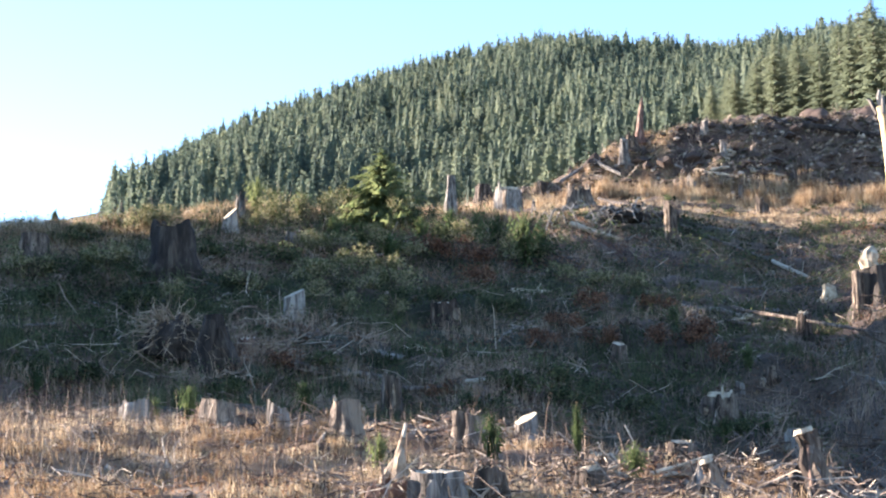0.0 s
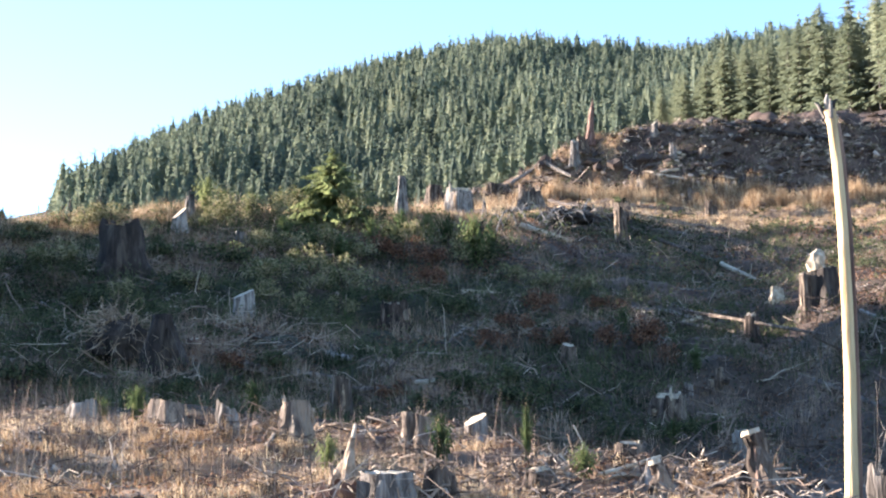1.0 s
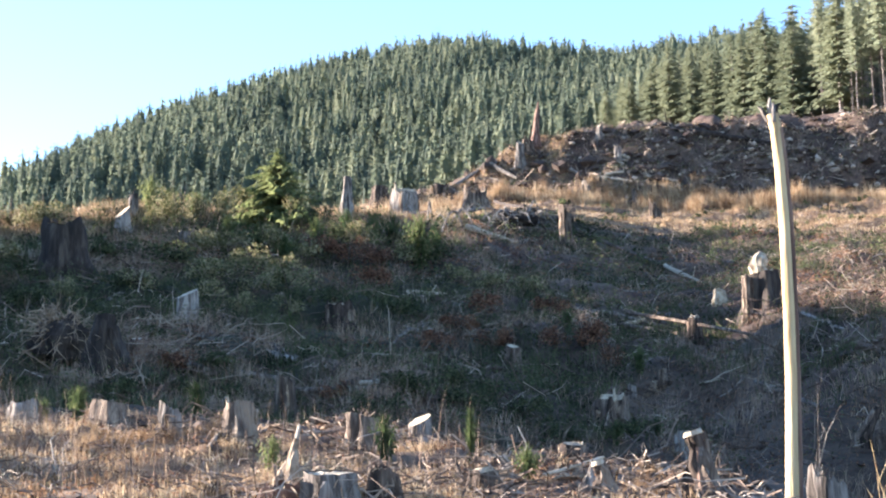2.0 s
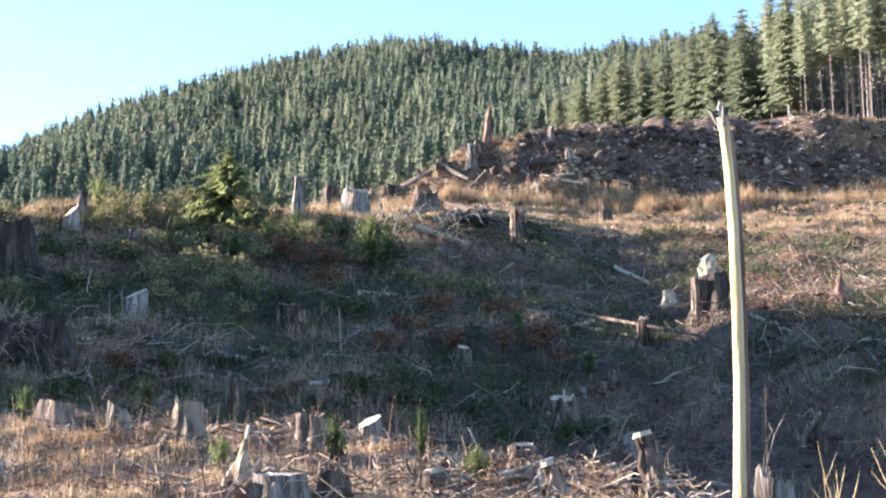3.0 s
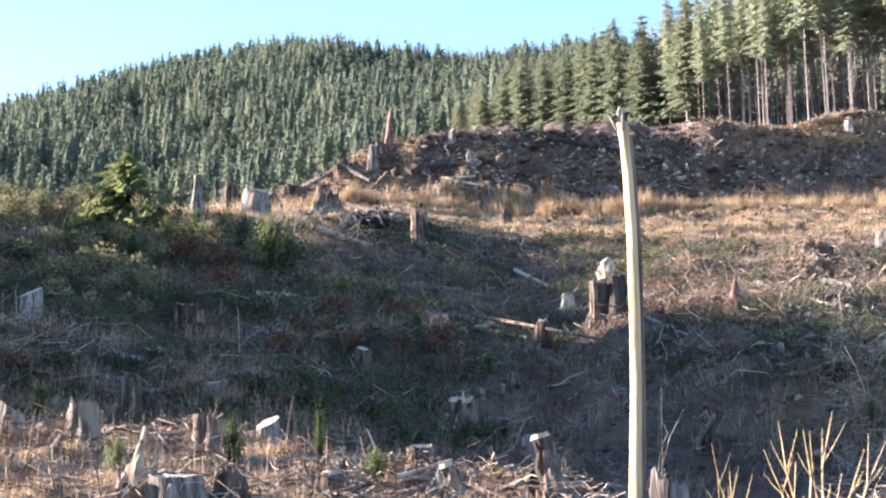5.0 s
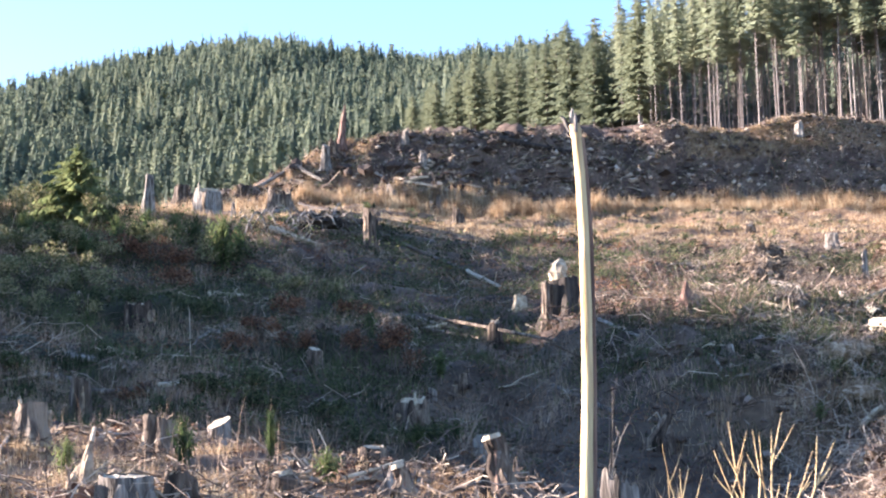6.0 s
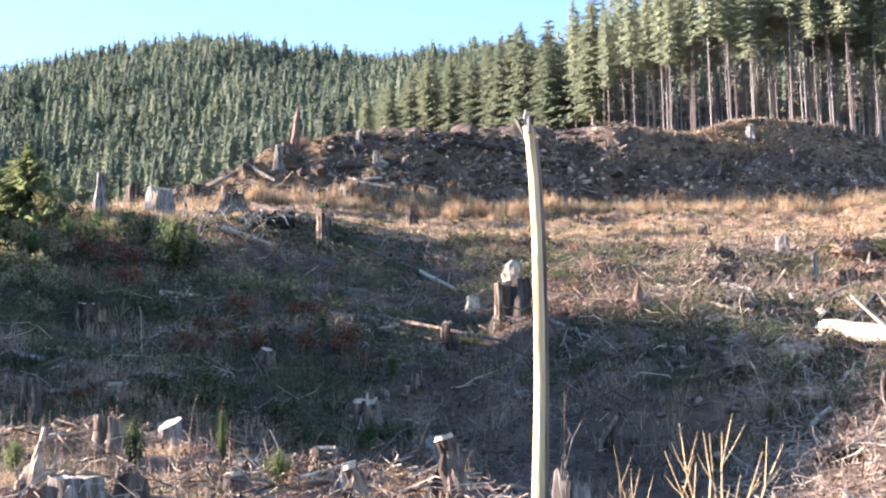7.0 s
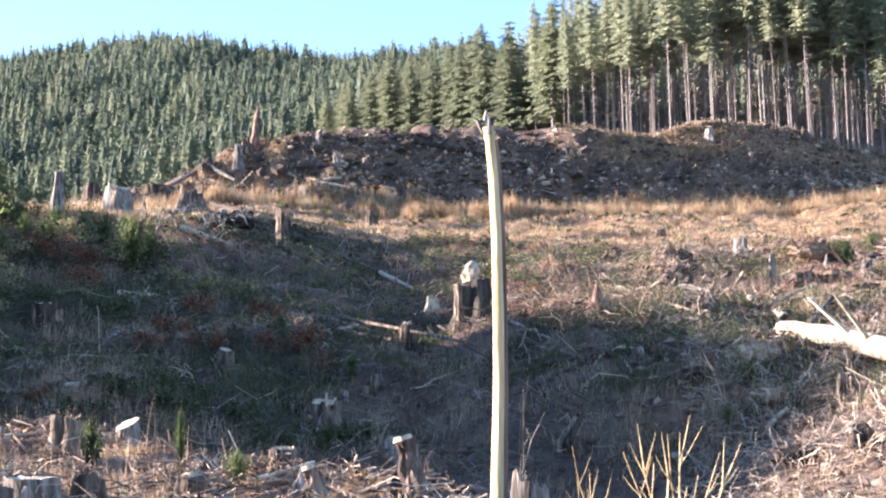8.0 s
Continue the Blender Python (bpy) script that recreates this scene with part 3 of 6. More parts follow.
        mesh_object("root", tv, tf, bark, ob)
    for k in range(q.choice((2, 3, 4)) if bark is not CUT_WOOD else 0):
        a, w = q.uniform(0, 6.28), q.uniform(0.12, 0.3)
        hi, lo = height * q.uniform(0.5, 1.12 if jag > 0.09 else 0.92), height * q.uniform(0.05, 0.4)
        fv = []
        for j in range(4):
            z = lo + (hi - lo) * j / 3
            for b, out in ((-w, 1.02), (0, 1.09), (w, 1.02), (w * 0.8, 0.9), (-w * 0.8, 0.9)):
                b *= (0.6, 1.0, 0.9, 0.35)[j] * q.uniform(0.8, 1.2)
                rad = radius * shape(a + b) * out * (1 + flare * 0.6 * math.exp(-z / (0.28 * height + 0.05))) + radius * 0.06 * j / 3
                fv.append((rad * math.cos(a + b), rad * math.sin(a + b), z))
        ff = [(j * 5 + i, j * 5 + (i + 1) % 5, j * 5 + 5 + (i + 1) % 5, j * 5 + 5 + i) for j in range(3) for i in range(5)] + [(15, 16, 17, 18), (15, 18, 19, 19)]
        mesh_object("bark_flap", fv, ff, WOOD_TAN if k == 0 and bark is not SHADED_BARK else bark, ob, "torn slab of loose bark")
    for k in range(q.choice((0, 0, 1, 2)) if radius > 0.12 and bark is not SHADED_BARK else 0):
        a = q.uniform(0, 6.28)
        px, py, L = radius * 0.8 * math.cos(a), radius * 0.8 * math.sin(a), height * q.uniform(0.08, 0.3)
        tv, tf = tube([(px, py, height * 0.75), (px * 1.03, py, height + L * 0.3), (px * 1.1, py * 1.05, height * 0.95 + L)], [radius * 0.10, radius * 0.07, radius * 0.02], 5, seed + k, 0.3)
        mesh_object("splinter", tv, tf, CUT_WOOD, ob, "pale torn splinter")
    return tagged(ob, label, "stump")


def tube(points, radii, sides=8, seed=0, wobble=0.06):
    """Vertices and quads of a rough round limb along points."""
    q = random.Random(seed)
    V, F = [], []
    pts = [Vector(p) for p in points]
    whole = (pts[-1] - pts[0]).normalized()
    ref, spare = Vector((0, 0, 1)), Vector((1, 0, 0))
    if abs(whole.z) > 0.7:
        ref, spare = spare, ref
    for i, p in enumerate(pts):
        d = (pts[min(i + 1, len(pts) - 1)] - pts[max(i - 1, 0)]).normalized()
        side = d.cross(ref)
        if side.length < 0.2:
            side = d.cross(spare)
        side.normalize()
        up = side.cross(d)
        for k in range(sides):
            a = 6.2832 * k / sides
            rad = radii[i] * (1 + wobble * 2 * (q.random() - 0.5))
            V.append(p + side * (rad * math.cos(a)) + up * (rad * math.sin(a)))
    for i in range(len(pts) - 1):
        for k in range(sides):
            k2 = (k + 1) % sides
            F.append((i * sides + k, (i + 1) * sides + k, (i + 1) * sides + k2, i * sides + k2))
    c = len(V)
    V += [pts[0], pts[-1]]
    for k in range(sides):
        k2 = (k + 1) % sides
        F.append((c, k, k2, k2))
        F.append((c + 1, (len(pts) - 1) * sides + k2, (len(pts) - 1) * sides + k, (len(pts) - 1) * sides + k))
    return V, F

# ---- dead trunk ----
spar = empty("dead_tree_trunk", Matrix())
spar_line = [(2.28, 14.82, 0.85), (2.29, 14.82, 1.22), (2.31, 14.82, 1.40), (2.33, 14.82, 1.89), (2.35, 14.81, 2.44), (2.36, 14.81, 3.17), (2.36, 14.81, 3.96), (2.34, 14.82, 4.59), (2.31, 14.82, 4.94), (2.28, 14.83, 5.08)]
tv, tf = tube(spar_line, [0.10, 0.089, 0.080, 0.072, 0.068, 0.066, 0.064, 0.060, 0.058, 0.061], 16, 5, 0.05)
mesh_object("trunk", tv, tf, SPAR_WOOD, spar, smooth=True)
# thin brown strip along the right side of the trunk
bv, bf, bn = [], [], 7
for i, (p, r) in enumerate(zip(spar_line[1:-1], [0.089, 0.080, 0.072, 0.068, 0.066, 0.064, 0.060, 0.058])):
    for k in range(bn):
        a = -0.75 + 1.5 * k / (bn - 1) * (1 - 0.25 * ((i * 7) % 3) / 2)
        rr = r + (0.009 if 0 < k < bn - 1 else -0.004) + 0.002 * ((i * 3 + k) % 3)
        bv.append((p[0] + rr * math.cos(a - 0.35), p[1] + rr * math.sin(a - 0.35), p[2]))
for i in range(7):
    for k in range(bn - 1):
        bf.append((i * bn + k, i * bn + k + 1, (i + 1) * bn + k + 1, (i + 1) * bn + k))
mesh_object("bark_strip", bv, bf, STRIP_BROWN, spar, "reddish brown strip along one side", smooth=True)
SPLINTERS = [((2.24, 14.83, 5.01), (2.18, 14.84, 5.15), (2.15, 14.84, 5.17), 0.026), ((2.28, 14.83, 5.02), (2.26, 14.83, 5.18), (2.27, 14.83, 5.25), 0.030),
             ((2.31, 14.82, 5.02), (2.33, 14.82, 5.17), (2.37, 14.81, 5.19), 0.024), ((2.29, 14.77, 4.99), (2.29, 14.77, 5.13), (2.29, 14.77, 5.19), 0.022)]
for k, (p0, p1, p2, r) in enumerate(SPLINTERS):
    tv, tf = tube([p0, p1, p2], [r, r * 0.8, r * 0.3], 7, 40 + k, 0.2)
    mesh_object("splinter", tv, tf, GREY_WOOD, spar, "grey splintered broken top")
tagged(spar, "tall pale barkless dead trunk broken off at the top", "dead tree")

# ---- stumps ----
SHELF_STUMPS = [
    (-1.55, 10.79, 0.19, 0.30, 0.05, 0.06, 2), (-1.90, 10.84, 0.13, 0.16, 0.16, 0.1, 1), (-1.18, 10.84, 0.11, 0.22, 0.12, 0.1, 0), (-0.53, 12.49, 0.12, 0.29, 0.05, 0.08, 0),
    (-9.09, 25.95, 0.26, 0.41, 0.10, 0.15, 2), (-7.02, 24.31, 0.24, 0.45, 0.06, 0.1, 0), (-3.79, 15.24, 0.10, 0.29, 0.12, 0.2, 2), (-3.08, 15.09, 0.14, 0.32, 0.08, 0.06, 0),
    (-5.41, 31.44, 0.21, 0.92, 0.2, 0.1, 0), (-2.47, 20.45, 0.20, 0.44, 0.08, 0.12, 0), (-4.38, 13.19, 0.09, 0.10, 0.1, 0.1, 2),
    (-0.48, 14.29, 0.12, 0.14, 0.15, 0.1, 0), (0.35, 22.00, 0.18, 0.33, 0.06, 0.08, 0), (1.43, 33.97, 0.35, 0.73, 0.03, 0.04, 0), (2.76, 30.78, 0.22, 0.44, 0.05, 0.08, 2),
    (1.37, 21.16, 0.08, 0.20, 0.05, 0.1, 0), (2.88, 38.29, 0.11, 0.43, 0.05, 0.1, 0),
    (2.64, 38.01, 0.09, 0.31, 0.05, 0.1, 0), (-2.57, 11.52, 0.07, 0.10, 0.2, 0.1, 0), (-5.74, 14.94, 0.09, 0.12, 0.2, 0.1, 2),
]
SLOPE_STUMPS = [
    (-6.05, 44.29, 0.38, 0.67, 0.12, 0.1, 0), (-0.88, 40.29, 0.18, 0.72, 0.08, 0.1, 0), (5.91, 51.86, 0.21, 0.43, 0.03, 0.04, 5),
    (4.24, 43.39, 0.19, 0.71, 0.1, 0.08, 0), (1.19, 44.68, 0.15, 0.37, 0.06, 0.1, 0),
    (-18.49, 43.86, 0.36, 0.82, 0.06, 0.06, 0), (-14.06, 43.80, 0.60, 1.48, 0.12, 0.05, 4), (-15.33, 55.42, 0.16, 0.87, 0.08, 0.1, 2),
    (-12.42, 51.63, 0.19, 0.44, 0.05, 0.1, 2), (-10.73, 53.43, 0.13, 0.31, 0.05, 0.1, 0), (-13.55, 125.37, 0.66, 1.61, 0.2, 0.1, 0), (-7.61, 83.15, 0.69, 1.76, 0.06, 0.05, 2),
    (-4.11, 91.81, 0.69, 1.25, 0.2, 0.1, 0), (1.12, 71.99, 0.28, 1.78, 0.2, 0.15, 0), (-9.56, 35.22, 0.20, 0.35, 0.15, 0.2, 1), (2.06, 37.54, 0.10, 0.28, 0.1, 0.1, 2),
    (8.34, 33.06, 0.12, 0.22, 0.04, 0.1, 2), (11.38, 28.62, 0.17, 0.53, 0.05, 0.06, 0), (12.24, 38.19, 0.18, 0.30, 0.1, 0.1, 2),
    (26.62, 97.95, 0.25, 0.57, 0.1, 0.1, 0), (25.22, 76.97, 0.29, 0.76, 0.06, 0.1, 2), (21.04, 50.49, 0.18, 0.53, 0.2, 0.1, 2), (19.84, 56.84, 0.10, 0.99, 0.3, 0.1, 2),
]
MOUND_STUMPS = [
    (-9.55, 138.67, 0.50, 1.05, 0.1, 0.1, 0), (-1.98, 141.99, 0.38, 2.20, 0.12, 0.1, 2), (-1.26, 143.49, 0.52, 1.20, 0.3, 0.1, 0), (5.72, 143.99, 0.33, 1.15, 0.25, 0.2, 2),
    (9.99, 140.14, 0.32, 1.12, 0.08, 0.1, 0), (8.21, 133.35, 0.18, 1.31, 0.1, 0.1, 2), (8.24, 110.49, 0.37, 1.00, 0.3, 0.3, 0), (44.63, 144.57, 0.40, 1.09, 0.15, 0.1, 2),
    (40.34, 139.59, 0.19, 0.93, 0.1, 0.1, 0), (7.20, 140.32, 0.27, 1.01, 0.2, 0.2, 2), (47.94, 141.92, 0.17, 0.79, 0.1, 0.1, 0), (4.07, 134.74, 0.41, 0.61, 0.2, 0.1, 2), (55.72, 147.74, 0.30, 1.14, 0.1, 0.1, 0),
]
STUMP_LOOKS = (("brown-barked tree stump with a pale sawn top", BARK), ("jagged broken brown stump with torn wood", RED_WOOD),
               ("grey weathered tree stump without bark", GREY_WOOD), ("rotten red stump split into tall shards", RED_WOOD), ("huge dark old stump of a felled giant", SHADED_BARK), ("short pale debarked block of wood", CUT_WOOD))
for rows, where, group in ((SHELF_STUMPS, "among dry grass", "stumps on the near shelf"), (SLOPE_STUMPS, "on the slope", "stumps on the slope"), (MOUND_STUMPS, "on the far mound", "stumps on the mound")):
    for k, (x, y, r, h, jag, tilt, look_id) in enumerate(rows):
        text, bark = STUMP_LOOKS[look_id]
        tagged(stump("tree_stump", x, y, r, h, 100 + k * 7, text + " " + where, bark, jag, tilt=tilt), group=group)


def snag(name, x, y, radius, height, seed, label, mat, lean=0.06, shards=4, low=0.3, blunt=0.08):
    """A standing splinter of a broken tree."""
    q = random.Random(seed)
    z = gz(x, y)
    ob = empty(name, pose(x, y, z))
    radius *= 1.5 if shards > 4 else 1.0
    for k in range(shards):
        a, d = q.uniform(0, 6.28), radius * q.uniform(0.35, 0.7)
        top = height * (1.0 if k == 0 else q.uniform(low, low + 0.45))
        bx, by = d * math.cos(a) * (k > 0), d * math.sin(a) * (k > 0)
        pts = [(bx, by, -0.3), (bx * 0.9, by * 0.9, top * 0.35), (bx * 0.6 + lean * top * 0.5, by * 0.6, top * 0.7), (lean * top + bx * 0.3, by * 0.3, top)]
        tv, tf = tube(pts, [radius * (0.75 if shards < 5 else 0.48), radius * (0.5 if shards < 5 else 0.34), radius * (0.36 if shards < 5 else 0.24), radius * blunt * (1 if shards < 5 else 0.6)], 9, seed + k, 0.22)
        mesh_object("shard", tv, tf, mat, ob)
    return tagged(ob, label, "snag")


snag("broken_snag", -0.44, 147.10, 0.67, 4.47, 61, "sharp reddish splinter of a broken tree on the mound", RED_WOOD, 0.08)
snag("broken_snag", -8.92, 68.02, 0.26, 1.91, 64, "pale grey upright broken trunk on the ridge", GREY_WOOD, 0.03, 6, 0.6, 0.5)
# the body's shade is put into its dark bark; only the top is pale
torn = stump("torn_stump", 6.50, 45.6, 0.46, 1.40, 70, "dark undercut stump with a torn white top", SHADED_BARK, 0.03, tilt=0.06)
chip_v, chip_f = tube([(-0.10, -0.05, 1.36), (-0.13, -0.06, 1.55), (-0.06, -0.04, 1.78), (0.02, 0.0, 1.96)], [0.26, 0.27, 0.24, 0.12], 13, 71, 0.2)
mesh_object("torn_top", chip_v, chip_f, CUT_WOOD, torn, "torn white splintered wood")
tagged(stump("split_slab", 6.02, 45.4, 0.17, 1.45, 72, "tall dark split slab of an old stump on the slope", BARK, 0.12, tilt=0.05), group="stumps on the slope")


def slant_stump(x, y, radius, height, slope, seed, label, group):
    """A stump sawn at a slant, so that its pale cut faces sideways."""
    q = random.Random(seed)
    ob = empty("slant_cut_stump", pose(x, y, gz(x, y)))
    n, V, F = 18, [], []
    lump = [q.uniform(0.9, 1.1) for k in range(n)]
    for u, wide in ((-0.25, 1.5), (0.0, 1.35), (0.25, 1.1), (0.6, 1.02), (1.0, 0.97)):
        for k in range(n):
            a = 6.2832 * k / n
            rad = radius * wide * lump[k] * q.uniform(0.96, 1.04)
            V.append((rad * math.cos(a), rad * math.sin(a), u * height + max(u, 0) * slope * rad * (0.75 * math.cos(a) + 0.65 * math.sin(a))))
    F = [(i * n + k, i * n + (k + 1) % n, (i + 1) * n + (k + 1) % n, (i + 1) * n + k) for i in range(4) for k in range(n)]
    mesh_object("bark", V, F, GREY_WOOD, ob)
    rim = [(v[0] * 0.97, v[1] * 0.97, v[2] + 0.004) for v in V[-n:]] + [(0, 0, height + 0.01)]
    mesh_object("cut_top", rim, [(k, (k + 1) % n, n) for k in range(n)], CUT_WOOD, ob, "bright white slanting cut")
    return tagged(ob, label, "stump", group)


slant_stump(-1.80, 21.5, 0.16, 0.33, 0.55, 171, "stump with a bright white slanting cut among dry grass", "stumps on the near shelf")
slant_stump(-15.0, 52.9, 0.27, 0.62, 0.9, 172, "pale slant-cut block of a stump on the ridge", "stumps on the slope")
slant_stump(-9.82, 41.14, 0.30, 0.72, 0.5, 173, "pale stump with a slanting cut on the slope", "stumps on the slope")


def rooted_stump(name, x, y, radius, height, seed, label):
    """A small stump whose soil has gone: a sawn head on a twisted neck over bare roots."""
    q = random.Random(seed)
    ob = empty(name, pose(x, y, gz(x, y)))
    neck = [(0.03, 0, -0.1), (0.04, 0.02, height * 0.3), (0.01, 0, height * 0.55), (0.02, 0, height * 0.78), (-0.02, -0.01, height)]
    mesh_object("neck", *tube(neck, [radius * 2.3, radius * 1.75, radius * 1.25, radius * 0.95, radius * 1.0], 13, seed, 0.34), BARK, ob)
    top = Vector(neck[-1])
    mesh_object("cut_top", *tube([top, top + Vector((-0.01, 0, 0.035))], [radius * 0.92, radius * 0.8], 11, seed + 1, 0.12), CUT_WOOD, ob, "pale sawn top")
    for k in range(26):
        a, start = q.uniform(0, 6.28), q.uniform(0.3, 0.95) * height
        reach = radius * q.uniform(1.3, 2.4)
        pts = [(0.02 + radius * 0.6 * math.cos(a), radius * 0.6 * math.sin(a), start)]
        for u in (0.35, 0.7, 1.0):
            pts.append((0.04 + reach * u * math.cos(a + 0.5 * u) + q.uniform(-0.02, 0.02), reach * u * math.sin(a + 0.5 * u), start * (1 - u) ** 1.4 + 0.03 * math.sin(5 * u + k) - 0.03 * u))
        mesh_object("root", *tube(pts, [radius * 0.34, radius * 0.26, radius * 0.2, radius * 0.06], 6, seed + k, 0.2), (STRIP_BROWN, BARK, GREY_WOOD)[k % 3], ob)
    return tagged(ob, label, "stump")


rooted_stump("rooted_stump", 1.13, 11.85, 0.085, 0.48, 71, "red-brown stump standing on bare twisted roots")
rooted_stump("rooted_stump", 0.42, 12.4, 0.06, 0.30, 74, "grey-brown stump standing on bare twisted roots")
snag("splintered_stump", -2.08, 12.2, 0.11, 0.42, 77, "pale splinter standing on a broken stump", WOOD_TAN, 0.16, 6, 0.35, 0.2)
snag("shattered_stump", 0.34, 12.70, 0.08, 0.28, 72, "grey splintered stump among roots", GREY_WOOD, 0.05, 6, 0.3, 0.15)
tagged(stump("shattered_stump", 2.03, 11.52, 0.125, 0.36, 73, "jagged pinkish grey broken stump beside the trunk", GREY_WOOD, 0.22, tilt=0.1), group="stumps on the near shelf")
snag("shattered_stump", 6.08, 29.58, 0.22, 0.74, 74, "leaning charred brown broken stump", BARK, 0.28, 6, 0.5, 0.35)
snag("shattered_stump", 8.92, 39.51, 0.33, 0.91, 75, "rotten red stump split into tall shards", RED_WOOD, 0.02, 7, 0.4, 0.15)
snag("shattered_stump", -9.73, 33.10, 0.47, 1.33, 76, "dark ribbed rotten stump beside bare roots", SHADED_BARK, 0.0, 9, 0.6, 0.4)
snag("broken_snag", 22.34, 57.73, 0.16, 0.93, 66, "grey splintered snag among slash", GREY_WOOD, 0.1)


# ---- logs ----
def log(x0, y0, radius, x1, y1, seed, label, mat=GREY_WOOD, lift=0.6, taper=0.7, rise=0.0, name="log"):
    """A felled stem lying from one ground point to another."""
    q = random.Random(seed)
    n = 9
    z0, z1 = gz(x0, y0) + radius * lift, gz(x1, y1) + radius * lift + rise
    pts, rad = [], []
    for i in range(n):
        u = i / (n - 1)
        x, y = x0 + (x1 - x0) * u, y0 + (y1 - y0) * u
        z = max(z0 + (z1 - z0) * u, gz(x, y) - radius * 0.3) + radius * 0.2 * math.sin(u * 4 + seed)
        pts.append((x, y, z))
        rad.append(radius * (1 - (1 - taper) * u) * (1 + 0.1 * (q.random() - 0.5)))
    ob = empty(name, Matrix())
    tv, tf = tube(pts, rad, 10, seed, 0.08)
    mesh_object("stem", tv, tf, mat, ob)
    d = (Vector(pts[1]) - Vector(pts[0])).normalized()
    for p, s, r in ((pts[0], -1, rad[0]), (pts[-1], 1, rad[-1])):
        p = Vector(p)
        cv, cf = tube([p + d * s * 0.004, p + d * s * 0.012], [r * 0.96, r * 0.9], 10, seed, 0.05)
        mesh_object("cut_end", cv, cf, CUT_WOOD, ob, "pale sawn end")
    for k in range(3):
        u = q.uniform(0.15, 0.9)
        p = Vector(pts[int(u * (n - 1))])
        a = Vector((q.uniform(-1, 1), q.uniform(-1, 1), q.uniform(0.1, 1))).normalized()
        L = radius * q.uniform(2, 6)
        bv, bf = tube([p, p + a * L], [radius * 0.25, radius * 0.1], 5, seed + k)
        mesh_object("branch_stub", bv, bf, mat, ob)
    return tagged(ob, label, "log")


